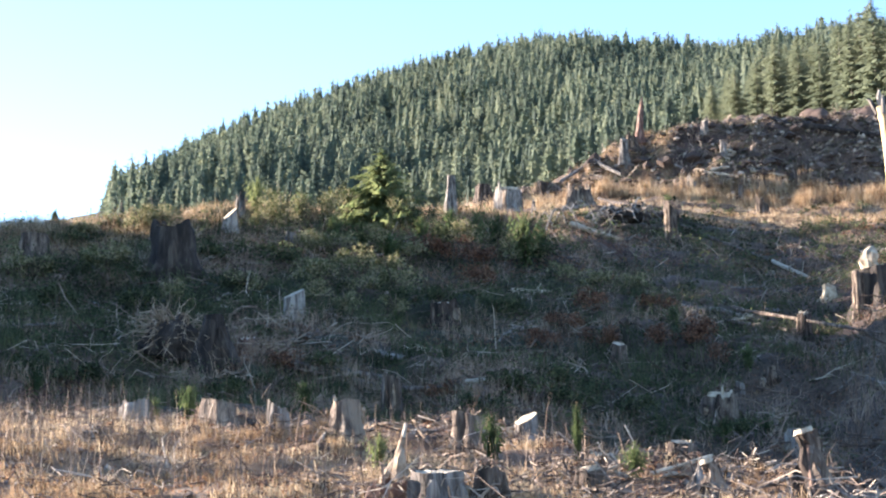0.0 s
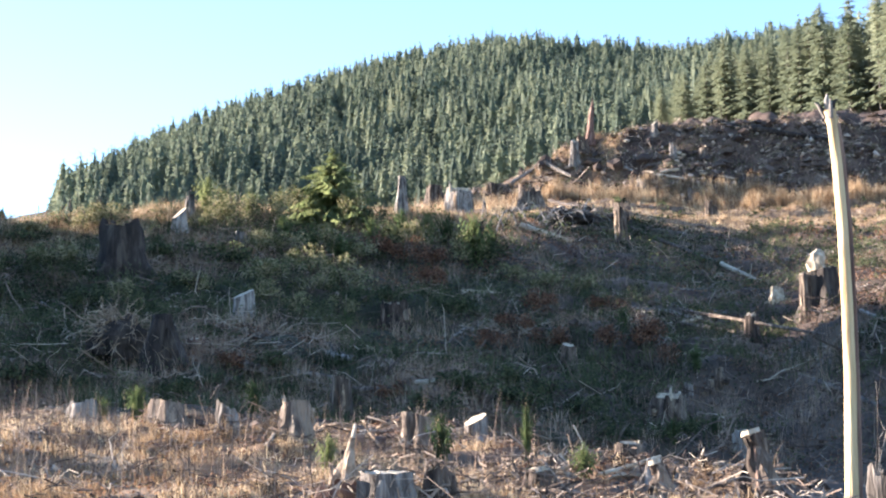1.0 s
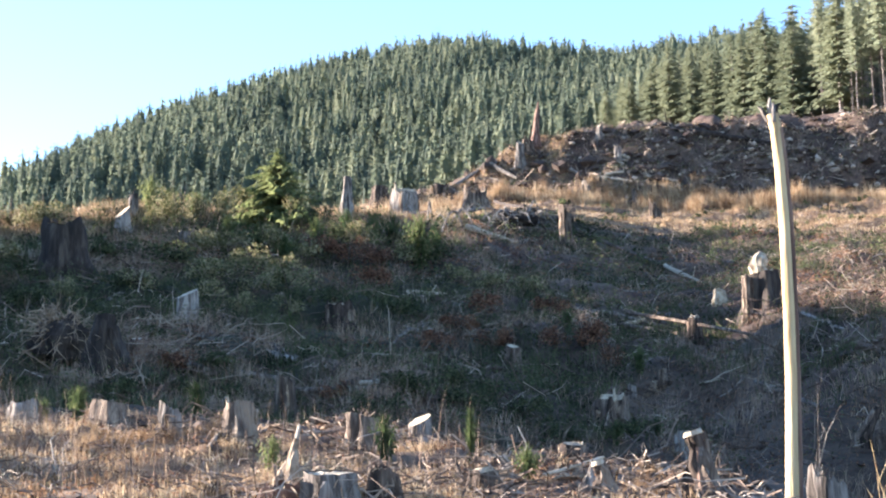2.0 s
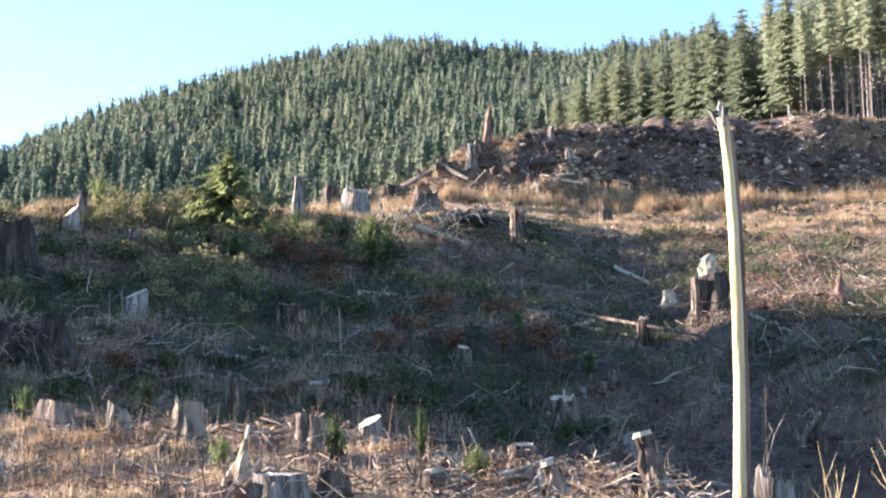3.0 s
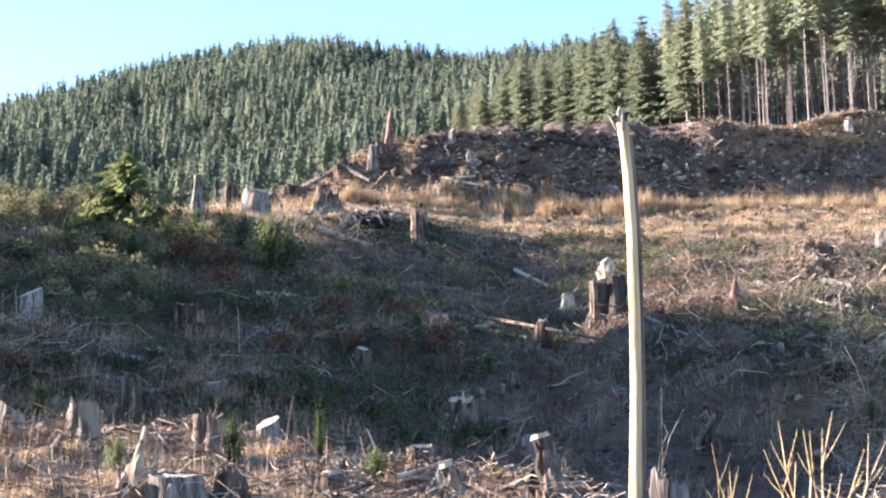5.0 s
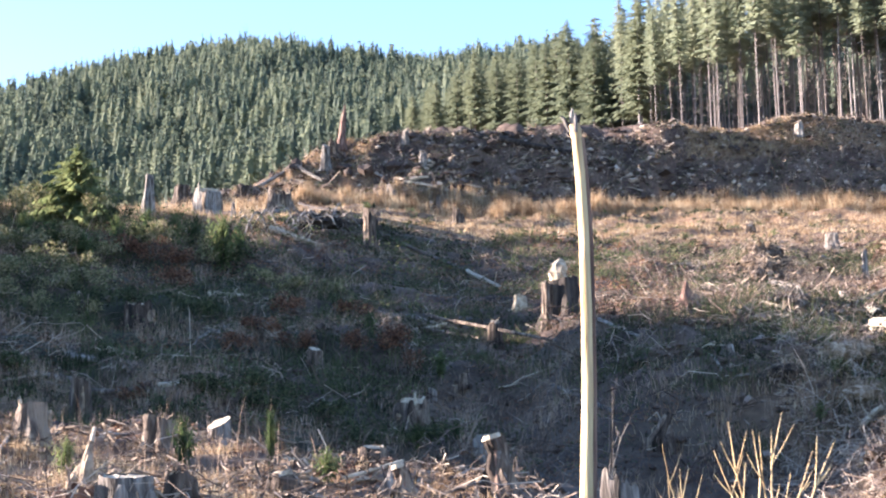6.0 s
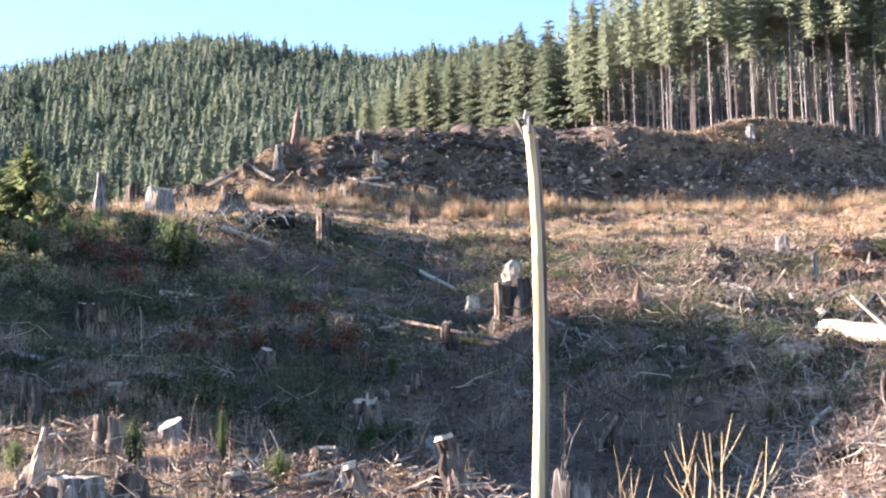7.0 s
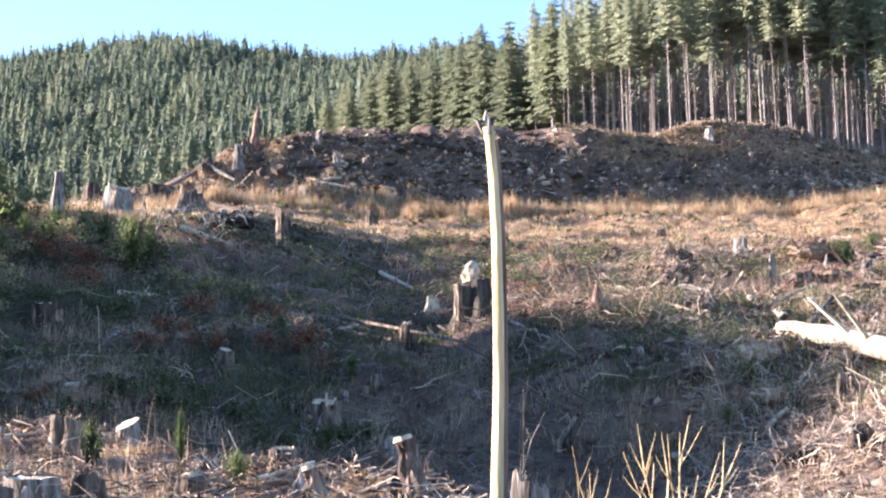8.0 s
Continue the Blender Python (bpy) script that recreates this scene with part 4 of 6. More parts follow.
PALE, OLD, DARK, GREYL, HUGE = ("bleached pale log lying among slash", CUT_WOOD), ("long dark old log along the top of the mound", SHADED_BARK), ("dark weathered log with rough bark on the slope", BARK), \
    ("grey barkless log lying on the slope", GREY_WOOD), ("long thick pale barkless log in the sun", CUT_WOOD)
LOGS = [
    (-8.62, 33.72, 0.11, 0.00, -5.88, 35.31, GREYL, 0.10),
    (1.00, 48.24, 0.10, 0.00, 3.99, 47.58, GREYL, 0.00),
    (4.95, 36.47, 0.06, 0.00, 5.47, 31.33, GREYL, 0.10),
    (-3.39, 66.91, 0.14, 0.00, -1.15, 65.79, PALE, 0), (-2.25, 92.97, 0.14, 0.00, -0.89, 76.89, GREYL, 0.4), (1.76, 81.88, 0.12, 0.00, 5.40, 67.89, DARK, 0), (5.40, 67.89, 0.10, 0.00, 6.49, 62.36, PALE, 0),
    (13.75, 31.0, 0.29, 0.00, 12.85, 36.3, HUGE, 0), (14.2, 39.8, 0.15, 0.00, 16.0, 50.0, HUGE, 0), (13.3, 36.9, 0.09, 0.00, 15.2, 38.9, GREYL, 0.6), (-8.60, 33.82, 0.10, 0.00, -6.33, 34.22, GREYL, 0),
    (-6.76, 37.19, 0.10, 0.00, -5.97, 36.52, GREYL, 0.1), (-6.03, 34.78, 0.08, 0.00, -3.30, 32.33, DARK, 0), (2.35, 47.24, 0.07, 0.00, 4.18, 43.60, DARK, 0), (2.59, 48.13, 0.06, 0.00, 5.70, 39.19, DARK, 0),
    (-15.18, 33.96, 0.06, 0.00, -14.18, 34.93, GREYL, 0.2), (-4.63, 50.79, 0.08, 0.00, -3.32, 51.09, PALE, 0), (-4.94, 142.91, 0.22, 0.00, -2.25, 139.98, GREYL, 0.5),
    (-9.28, 138.69, 0.21, 0.00, -5.52, 143.89, GREYL, 0.3), (6.93, 140.93, 0.19, 0.00, 8.25, 140.26, PALE, 0.3), (5.80, 137.08, 0.16, 0.00, 7.51, 137.29, PALE, 0.2), (8.15, 147.17, 0.34, 0.00, 14.78, 143.94, OLD, 0),
    (14.78, 143.94, 0.33, 0.00, 21.78, 142.75, OLD, 0), (6.53, 39.06, 0.05, 0.00, 7.02, 36.23, GREYL, 0), (7.82, 34.32, 0.05, 0.00, 8.02, 32.22, GREYL, 0), (1.60, 53.18, 0.09, 0.00, 4.03, 49.04, GREYL, 0),
    (9.68, 28.40, 0.06, 0.00, 10.07, 28.37, PALE, 0.2), (9.78, 37.34, 0.04, 0.00, 13.70, 46.00, GREYL, 0.2), (-15.70, 41.10, 0.07, 0.00, -13.36, 38.23, GREYL, 0),
    (-12.74, 32.38, 0.06, 0.00, -11.27, 32.29, GREYL, 0), (13.74, 41.27, 0.07, 0.00, 17.63, 46.68, PALE, 0.2), (15.33, 57.49, 0.08, 0.00, 14.26, 46.67, GREYL, 0.2), (9.88, 72.93, 0.12, 0.00, 11.70, 70.43, GREYL, 0),
    (6.97, 70.76, 0.11, 0.00, 9.05, 71.33, GREYL, 0), (-3.18, 14.25, 0.02, 0.00, -3.82, 20.65, GREYL, 0.1), (-2.25, 13.21, 0.03, 0.00, -3.06, 18.75, PALE, 0.35), (-0.06, 13.60, 0.02, 0.00, 0.49, 13.99, PALE, 0.1),
    (-1.65, 79.88, 0.21, 0.00, 1.64, 82.88, DARK, 0.2), (-1.31, 76.29, 0.23, 0.00, 1.07, 76.29, DARK, 0), (-5.92, 73.46, 0.14, 0.00, -3.27, 83.44, GREYL, 0.2), (-7.78, 67.76, 0.15, 0.00, -5.07, 73.02, DARK, 0), (-0.51, 88.80, 0.17, 0.00, -3.65, 115.54, DARK, 0.3), (2.45, 47.14, 0.07, 0.00, 3.08, 47.50, PALE, 0.1), (-4.12, 33.65, 0.06, 0.00, -3.39, 32.83, PALE, 0), (5.17, 137.10, 0.16, 0.00, 8.20, 136.05, PALE, 0.2), (1.10, 140.80, 0.19, 0.00, 3.71, 140.15, GREYL, 0.2), (9.31, 137.18, 0.16, 0.00, 12.46, 137.54, PALE, 0.2), (10.88, 39.74, 0.05, 0.00, 11.76, 38.34, PALE, 0.1),
]
for k, (x0, y0, r, h, x1, y1, (text, mat), rise) in enumerate(LOGS):
    log(x0, y0, r, x1, y1, 300 + k, text, mat, lift=1.3 if mat in (SPAR_WOOD, CUT_WOOD) else 0.6, rise=rise)


# ---- root masses, dead branches ----
def root_mass(name, x, y, half, height, seed, label, mat, count=34, plate=BARK, fine=1.0):
    """An upturned root plate: a lumpy core with bent roots."""
    q = random.Random(seed)
    ob = empty(name, pose(x, y, gz(x, y)))
    V, F, n = [], [], 14
    for i in range(n + 1):
        for k in range(n):
            th, a = math.pi * i / n, 6.2832 * k / n
            rr = 0.72 + 0.35 * noise.noise((math.cos(a) * 1.7 * math.sin(th) + seed, math.sin(a) * 1.7 * math.sin(th), math.cos(th) * 2))
            V.append((half * rr * math.sin(th) * math.cos(a), half * 0.6 * rr * math.sin(th) * math.sin(a), height * 0.36 + height * 0.5 * rr * math.cos(th)))
    for i in range(n):
        for k in range(n):
            F.append((i * n + k, (i + 1) * n + k, (i + 1) * n + (k + 1) % n, i * n + (k + 1) % n))
    mesh_object("root_plate", V, F, plate, ob)
    for k in range(count):
        a, b = q.uniform(0, 6.28), q.uniform(-0.3, 1.3)
        d = Vector((math.cos(a) * math.cos(b) * half, math.sin(a) * math.cos(b) * half * 0.7, math.sin(b) * height * 0.7))
        p = Vector((0, 0, height * 0.4)) + d * 0.5
        pts = [p]
        for j in range(4):
            p = p + d * q.uniform(0.06, 0.24) + Vector((q.uniform(-1, 1), q.uniform(-1, 1), q.uniform(-1.0, 0.8) - 0.35 * j)) * half * 0.2
            pts.append(p)
        r = half * q.uniform(0.012, 0.045) * fine
        tv, tf = tube(pts, [r, r * 0.9, r * 0.7, r * 0.5, r * 0.2], 5, seed + k, 0.15)
        mesh_object("root", tv, tf, mat, ob)
    return tagged(ob, label, "root mass")


# plates 11 and 15 take the bark colour with shade in it
root_mass("root_mass", -10.78, 33.30, 0.98, 1.54, 11, "upturned root plate with bare tangled roots", WOOD_TAN, 170, SHADED_BARK, 0.5)
root_mass("root_mass", 14.74, 52.37, 0.91, 1.18, 12, "tan upturned roots of a pulled stump", WOOD_TAN, 60)
root_mass("root_mass", 17.66, 47.52, 0.85, 0.83, 13, "reddish broken root mass in the sun", RED_WOOD, 30)
root_mass("root_mass", 11.46, 38.32, 0.42, 0.75, 14, "bleached tangled root clump", GREY_WOOD, 26)
root_mass("root_mass", -1.32, 76.69, 1.73, 1.15, 15, "pile of grey bent roots and branches on the ridge", GREY_WOOD, 44, SHADED_BARK)
for k, (x, y, half, height, mat, count) in enumerate([
        (16.1, 57.3, 1.15, 1.5, WOOD_TAN, 80), (23.2, 61.6, 1.3, 1.2, RED_WOOD, 50), (8.85, 24.5, 0.62, 0.5, GREY_WOOD, 60), (11.1, 33.4, 0.75, 0.6, WOOD_TAN, 60), (11.9, 39.9, 0.7, 0.7, GREY_WOOD, 60),
        (18.9, 48.2, 0.9, 0.7, RED_WOOD, 50), (9.15, 31.2, 0.55, 0.45, WOOD_TAN, 50), (10.3, 30.0, 0.6, 0.45, WOOD_TAN, 50), (9.9, 26.6, 0.5, 0.42, GREY_WOOD, 50)]):
    tagged(root_mass("root_pile", x, y, half, height, 40 + k, "tangled pile of broken roots and slash in the sun", mat, count, WOOD_TAN if k % 2 else BARK, 0.75), group="root piles in the sun")
root_mass("root_mass", 9.51, 23.34, 0.33, 0.65, 16, "bleached tangled root clump", GREY_WOOD, 26)


def hoop(x, y, span, rise, seed, heading):
    """A root or limb bent into an arch, both ends in the ground."""
    q = random.Random(seed)
    c, s = math.cos(heading), math.sin(heading)
    pts = []
    for i in range(9):
        u = i / 8
        px, py = x + c * span * (u - 0.5), y + s * span * (u - 0.5)
        pts.append((px, py, gz(px, py) - 0.05 + rise * math.sin(math.pi * u) + 0.05 * q.uniform(-1, 1)))
    tv, tf = tube(pts, [0.05 * q.uniform(0.6, 1.1) for i in range(9)], 6, seed)
    ob = empty("bent_root", Matrix())
    mesh_object("root", tv, tf, GREY_WOOD, ob)
    return tagged(ob, "pale grey root bent into an arch", "root", "bent roots on the ridge")


for k, (x, y) in enumerate([(-4.61, 68.24), (-3.78, 69.50), (-3.25, 75.43), (-2.57, 73.46), (-2.13, 73.27), (-4.01, 66.68), (-1.65, 79.48), (-0.48, 82.60), (-5.49, 73.19)]):
    hoop(x, y, 1.0 + 0.3 * (k % 4), 0.75 + 0.2 * (k % 3), 600 + k, 0.25 * k - 0.6)


def exposed_root(x, y, span, rise, seed, heading, thick, mat):
    """A low crooked root running along the soil, part of it lifted clear."""
    q = random.Random(seed)
    pts = []
    for i in range(8):
        u = i / 7
        h = heading + 0.9 * math.sin(2.5 * u + seed)
        px, py = x + span * (u - 0.5) * math.cos(h), y + span * (u - 0.5) * math.sin(h)
        pts.append((px, py, gz(px, py) + thick * 0.3 + rise * math.sin(math.pi * u) * q.uniform(0.4, 1.0)))
    ob = empty("exposed_root", Matrix())
    mesh_object("root", *tube(pts, [thick * q.uniform(0.7, 1.1) * (1 - 0.5 * abs(i / 3.5 - 1)) for i in range(8)], 7, seed, 0.14), mat, ob)
    for k in range(3):
        p = Vector(pts[q.randrange(1, 7)])
        d = Vector((q.uniform(-1, 1), q.uniform(-1, 1), q.uniform(-0.2, 0.5))).normalized() * span * q.uniform(0.15, 0.35)
        mesh_object("rootlet", *tube([p, p + d * 0.5 + Vector((0, 0, 0.02)), p + d], [thick * 0.5, thick * 0.35, thick * 0.1], 5, seed + k, 0.15), mat, ob)
    return tagged(ob, "crooked bare root lying over the soil of the shelf", "root", "bare roots on the near shelf")


rr = random.Random(91)
for k in range(46):
    a, r = radians(rr.uniform(-7, 8.8)), rr.uniform(11.2, 14.2)
    exposed_root(r * math.sin(a), r * math.cos(a), rr.uniform(0.35, 0.95), rr.uniform(0.03, 0.16), 900 + k, rr.uniform(-0.7, 0.7), rr.uniform(0.012, 0.03), (GREY_WOOD, WOOD_TAN, BARK)[k % 3])
for k in range(40):
    a = radians(rr.uniform(-23.5, -3))
    r = float(line_r(SHELF_LIP, math.degrees(a))) - rr.uniform(0, 5)
    exposed_root(r * math.sin(a), r * math.cos(a), rr.uniform(0.5, 1.4), rr.uniform(0.05, 0.25), 950 + k, rr.uniform(-0.7, 0.7), rr.uniform(0.016, 0.04), (GREY_WOOD, WOOD_TAN, BARK)[k % 3])


def dead_branch(name, x, y, length, seed, label, mat, heading=0.0, lift=0.25, forks=9, thick=0.03):
    """A fallen forked branch that arches over the ground."""
    q = random.Random(seed)
    ob = empty(name, pose(x, y, gz(x, y)))
    c, s = math.cos(heading), math.sin(heading)
    pts = []
    for i in range(7):
        u = i / 6
        px, py = c * length * u, s * length * u
        pts.append(Vector((px, py, gz(x + px, y + py) - gz(x, y) + lift * math.sin(u * 2.6) + 0.05 * q.uniform(-1, 1))))
    tv, tf = tube(pts, [thick * (1 - 0.75 * i / 6) for i in range(7)], 6, seed)
    mesh_object("limb", tv, tf, mat, ob)
    for k in range(forks):
        i = q.randrange(1, 6)
        a = heading + q.uniform(-1.2, 1.2)
        L = length * q.uniform(0.15, 0.35)
        p = pts[i]
        e = p + Vector((math.cos(a) * L, math.sin(a) * L, q.uniform(-0.35, 0.3) * L))
        mid = (p + e) / 2 + Vector((0, 0, L * 0.15))
        tv, tf = tube([p, mid, e], [thick * 0.5, thick * 0.35, thick * 0.12], 5, seed + k)
        mesh_object("twig", tv, tf, mat, ob)
    return tagged(ob, label, "branch")


BRANCHES = [
    (3.77, 38.21, 2.4, 0.1), (-15.63, 35.62, 1.8, 0.3), (-12.69, 41.50, 1.7, 0.6), (-10.87, 39.12, 1.6, 0.0), (-9.04, 40.50, 1.6, -0.5), (-4.31, 42.58, 2.0, 1.0), (-5.36, 36.51, 1.6, 2.2),
    (-5.05, 72.82, 2.2, 0.2), (-4.00, 73.59, 2.0, 0.7), (-2.97, 75.24, 2.0, 1.2), (-12.67, 31.88, 1.5, 0.4), (-13.70, 31.56, 1.7, 0.1), (10.19, 37.23, 2.2, 0.2), (12.02, 39.41, 2.0, 0.9),
    (10.68, 33.43, 1.8, 0.3), (11.22, 31.35, 1.6, 0.5), (9.70, 24.98, 1.4, 0.2), (9.08, 27.02, 1.4, 2.8), (18.86, 63.98, 2.6, 0.3), (23.41, 61.17, 2.2, 0.1), (8.99, 48.68, 2.2, 0.4),
    (7.32, 33.00, 1.6, 0.1), (4.09, 42.30, 1.8, 0.2), (4.19, 37.67, 1.4, -0.4), (1.55, 41.47, 1.6, 0.5), (2.87, 54.73, 2.0, 0.0), (-9.41, 38.16, 1.5, -0.3), (-12.59, 34.47, 1.4, 0.5),
    (11.80, 33.59, 2.0, 0.0), (12.97, 32.51, 1.8, 0.4), (15.05, 39.96, 2.2, 0.3), (16.63, 39.87, 2.0, 2.9), (13.57, 55.77, 2.4, 0.2), (13.02, 61.33, 2.0, 0.1),
]
for k in range(26):
    a = -24 + 1.35 * k
    r = float(line_r(SHELF_LIP, a)) - 1.5 + 2.5 * ((k * 37) % 11) / 11
    if a > -1:
        continue
    BRANCHES.append((r * math.sin(radians(a)), r * math.cos(radians(a)), 0.7 + 0.12 * (k % 5), (k * 1.3) % 1.1 - 0.55 + math.pi * (k % 2)))
for k, (x, y, L, a) in enumerate(BRANCHES):
    L *= min(1.0, math.hypot(x, y) / 48)
    tagged(dead_branch("fallen_branch", x, y, L, 500 + k, "bleached forked dead branch lying on the slope", GREY_WOOD if k % 3 else CUT_WOOD, a, (0.2 + 0.05 * (k % 4)) * min(1, L / 1.5) * (1.0 if math.hypot(x, y) > 20 else 0.5), 9, (0.025 + 0.004 * (k % 3)) * min(1, L / 1.6)), group="dead branches on the slope")


# ---- living plants ----
def sapling(name, x, y, half, height, seed, label, mat=YOUNG, whorls=9, per=9, steps=6, power=0.6, lift=0.75, thick=0.58):
    q = random.Random(seed)
    ob = empty(name, pose(x, y, gz(x, y)))
    v, f = conifer_fine(q, whorls, per, 0.06, 1.0, 0.25, power, 0.45, steps, lift, thick)
    v = v * np.array((half, half, height))
    mesh_object("foliage", v, f, mat, ob)
    tv, tf = bole(height * 0.98, max(0.008, height * 0.014), seed, 6, 6)
    mesh_object("stem", tv, tf, BARK, ob)
    return tagged(ob, label, "young tree")


SAPLINGS = [
    (-1.55, 14.62, 0.15, 0.46, 9), (-0.72, 14.38, 0.07, 0.53, 12), (1.41, 31.67, 0.18, 0.56, 8), (2.27, 32.32, 0.18, 0.43, 8), (-6.33, 27.38, 0.24, 0.63, 8), (-8.73, 26.08, 0.18, 0.45, 7), (-8.02, 25.78, 0.23, 0.66, 8),
    (-2.42, 13.38, 0.13, 0.36, 8), (-0.18, 13.40, 0.13, 0.31, 7), (-7.18, 42.40, 0.24, 0.70, 7), (-4.51, 55.42, 0.75, 2.00, 9), (-6.67, 58.92, 0.58, 1.47, 8), (2.39, 39.23, 0.23, 0.79, 8), (0.66, 43.39, 0.31, 0.65, 7),
    (-14.74, 55.78, 0.43, 1.65, 9), (9.18, 29.29, 0.18, 0.43, 7), (-12.38, 29.40, 0.24, 0.52, 7), (24.44, 60.66, 0.49, 0.98, 7), (27.97, 66.34, 0.49, 1.08, 7), (-8.15, 62.57, 0.59, 1.18, 7), (-8.47, 55.96, 0.47, 1.19, 7), (-5.89, 58.91, 0.53, 1.46, 8), (-9.22, 53.41, 0.47, 1.14, 7), (-10.27, 53.52, 0.41, 1.02, 7), (-11.37, 53.81, 0.41, 1.03, 7), (-3.96, 56.66, 0.43, 1.06, 7), (-13.99, 55.87, 0.50, 1.30, 8), (-13.19, 56.69, 0.50, 1.31, 8),
]
for k, (x, y, r, h, w) in enumerate(SAPLINGS):
    tagged(sapling("conifer_sapling", x, y, r, h, 700 + k, "bright green conifer sapling growing among the stumps", whorls=w), group="saplings")

sapling("young_spruce", -10.67, 60.26, 2.18, 3.59, 777, "young green spruce on the ridge", YOUNG, 17, 11, 9, 0.9, 0.2, 0.62)
for k, (x, y, top, r) in enumerate([(-67.61, 155.98, 30.44, 1.7), (-66.08, 156.63, 30.62, 1.9), (-66.22, 161.99, 32.30, 2.3), (-61.61, 153.07, 29.84, 1.9), (-63.27, 152.39, 29.43, 1.8), (-68.90, 155.41, 29.65, 1.6)]):
    sapling("distant_conifer", x, y, r, top - gz(x, y), 790 + k, "small dark conifer far behind the ridge", SPRUCE, 24, 8, 4, 0.7, 0.1, 1.1)
x, y, top = -53.90, 798.18, 240.16
sapling("summit_conifer", x, y, 3.2, top - gz(x, y), 799, "single taller conifer on the summit of the hill", SPRUCE, 16, 7, 3)


def bush(name, x, y, half, height, seed, label, mat, leaves=420, size=None):
    """A low leafy shrub: thin stems under many small leaves."""
    q = random.Random(seed)
    ob = empty(name, pose(x, y, gz(x, y)))
    V, F, T = [], [], []
    size = size or max(0.03, min(0.09, half * 0.075))
    lobes = [(q.uniform(-0.6, 0.6), q.uniform(-0.6, 0.6), q.uniform(0.4, 1.0), q.uniform(0.3, 0.55)) for i in range(7)]
    for i in range(leaves):
        lx, ly, lz, lr = q.choice(lobes)
        a, b, d = q.uniform(0, 6.28), q.uniform(-0.6, 1.57), lr * q.random() ** 0.4
        p = Vector(((lx + d * math.cos(a) * math.cos(b)) * half, (ly + d * math.sin(a) * math.cos(b)) * half, max(0.03, (lz * 0.6 + d * math.sin(b) * 0.8)) * height))
        e = Vector((q.uniform(-1, 1), q.uniform(-1, 1), q.uniform(-0.4, 1))).normalized() * size * q.uniform(0.7, 1.6)
        w = e.cross(Vector((q.uniform(-1, 1), q.uniform(-1, 1), q.uniform(-1, 1)))).normalized() * size * 0.35
        n = len(V)
        V += [p - e * 0.5, p + w, p + e, p - w]
        F.append((n, n + 1, n + 2, n + 3))
        T += [q.random()] * 4
    mesh_object("leaves", V, F, mat, ob, tint=T)
    sv, sf = [], []
    for i in range(9):
        a, L = q.uniform(0, 6.28), height * q.uniform(0.6, 1.1)
        d = half * q.uniform(0.2, 0.8)
        tv, tf = tube([(0, 0, -0.05), (d * 0.5 * math.cos(a), d * 0.5 * math.sin(a), L * 0.6), (d * math.cos(a), d * math.sin(a), L)], [0.012, 0.009, 0.004], 4, seed + i)
        sf += [tuple(j + len(sv) for j in face) for face in tf]
        sv += tv
    tagged(mesh_object("woody_base", sv, sf, BARK, ob), kind="stuff")
    return tagged(ob, label, "shrub")


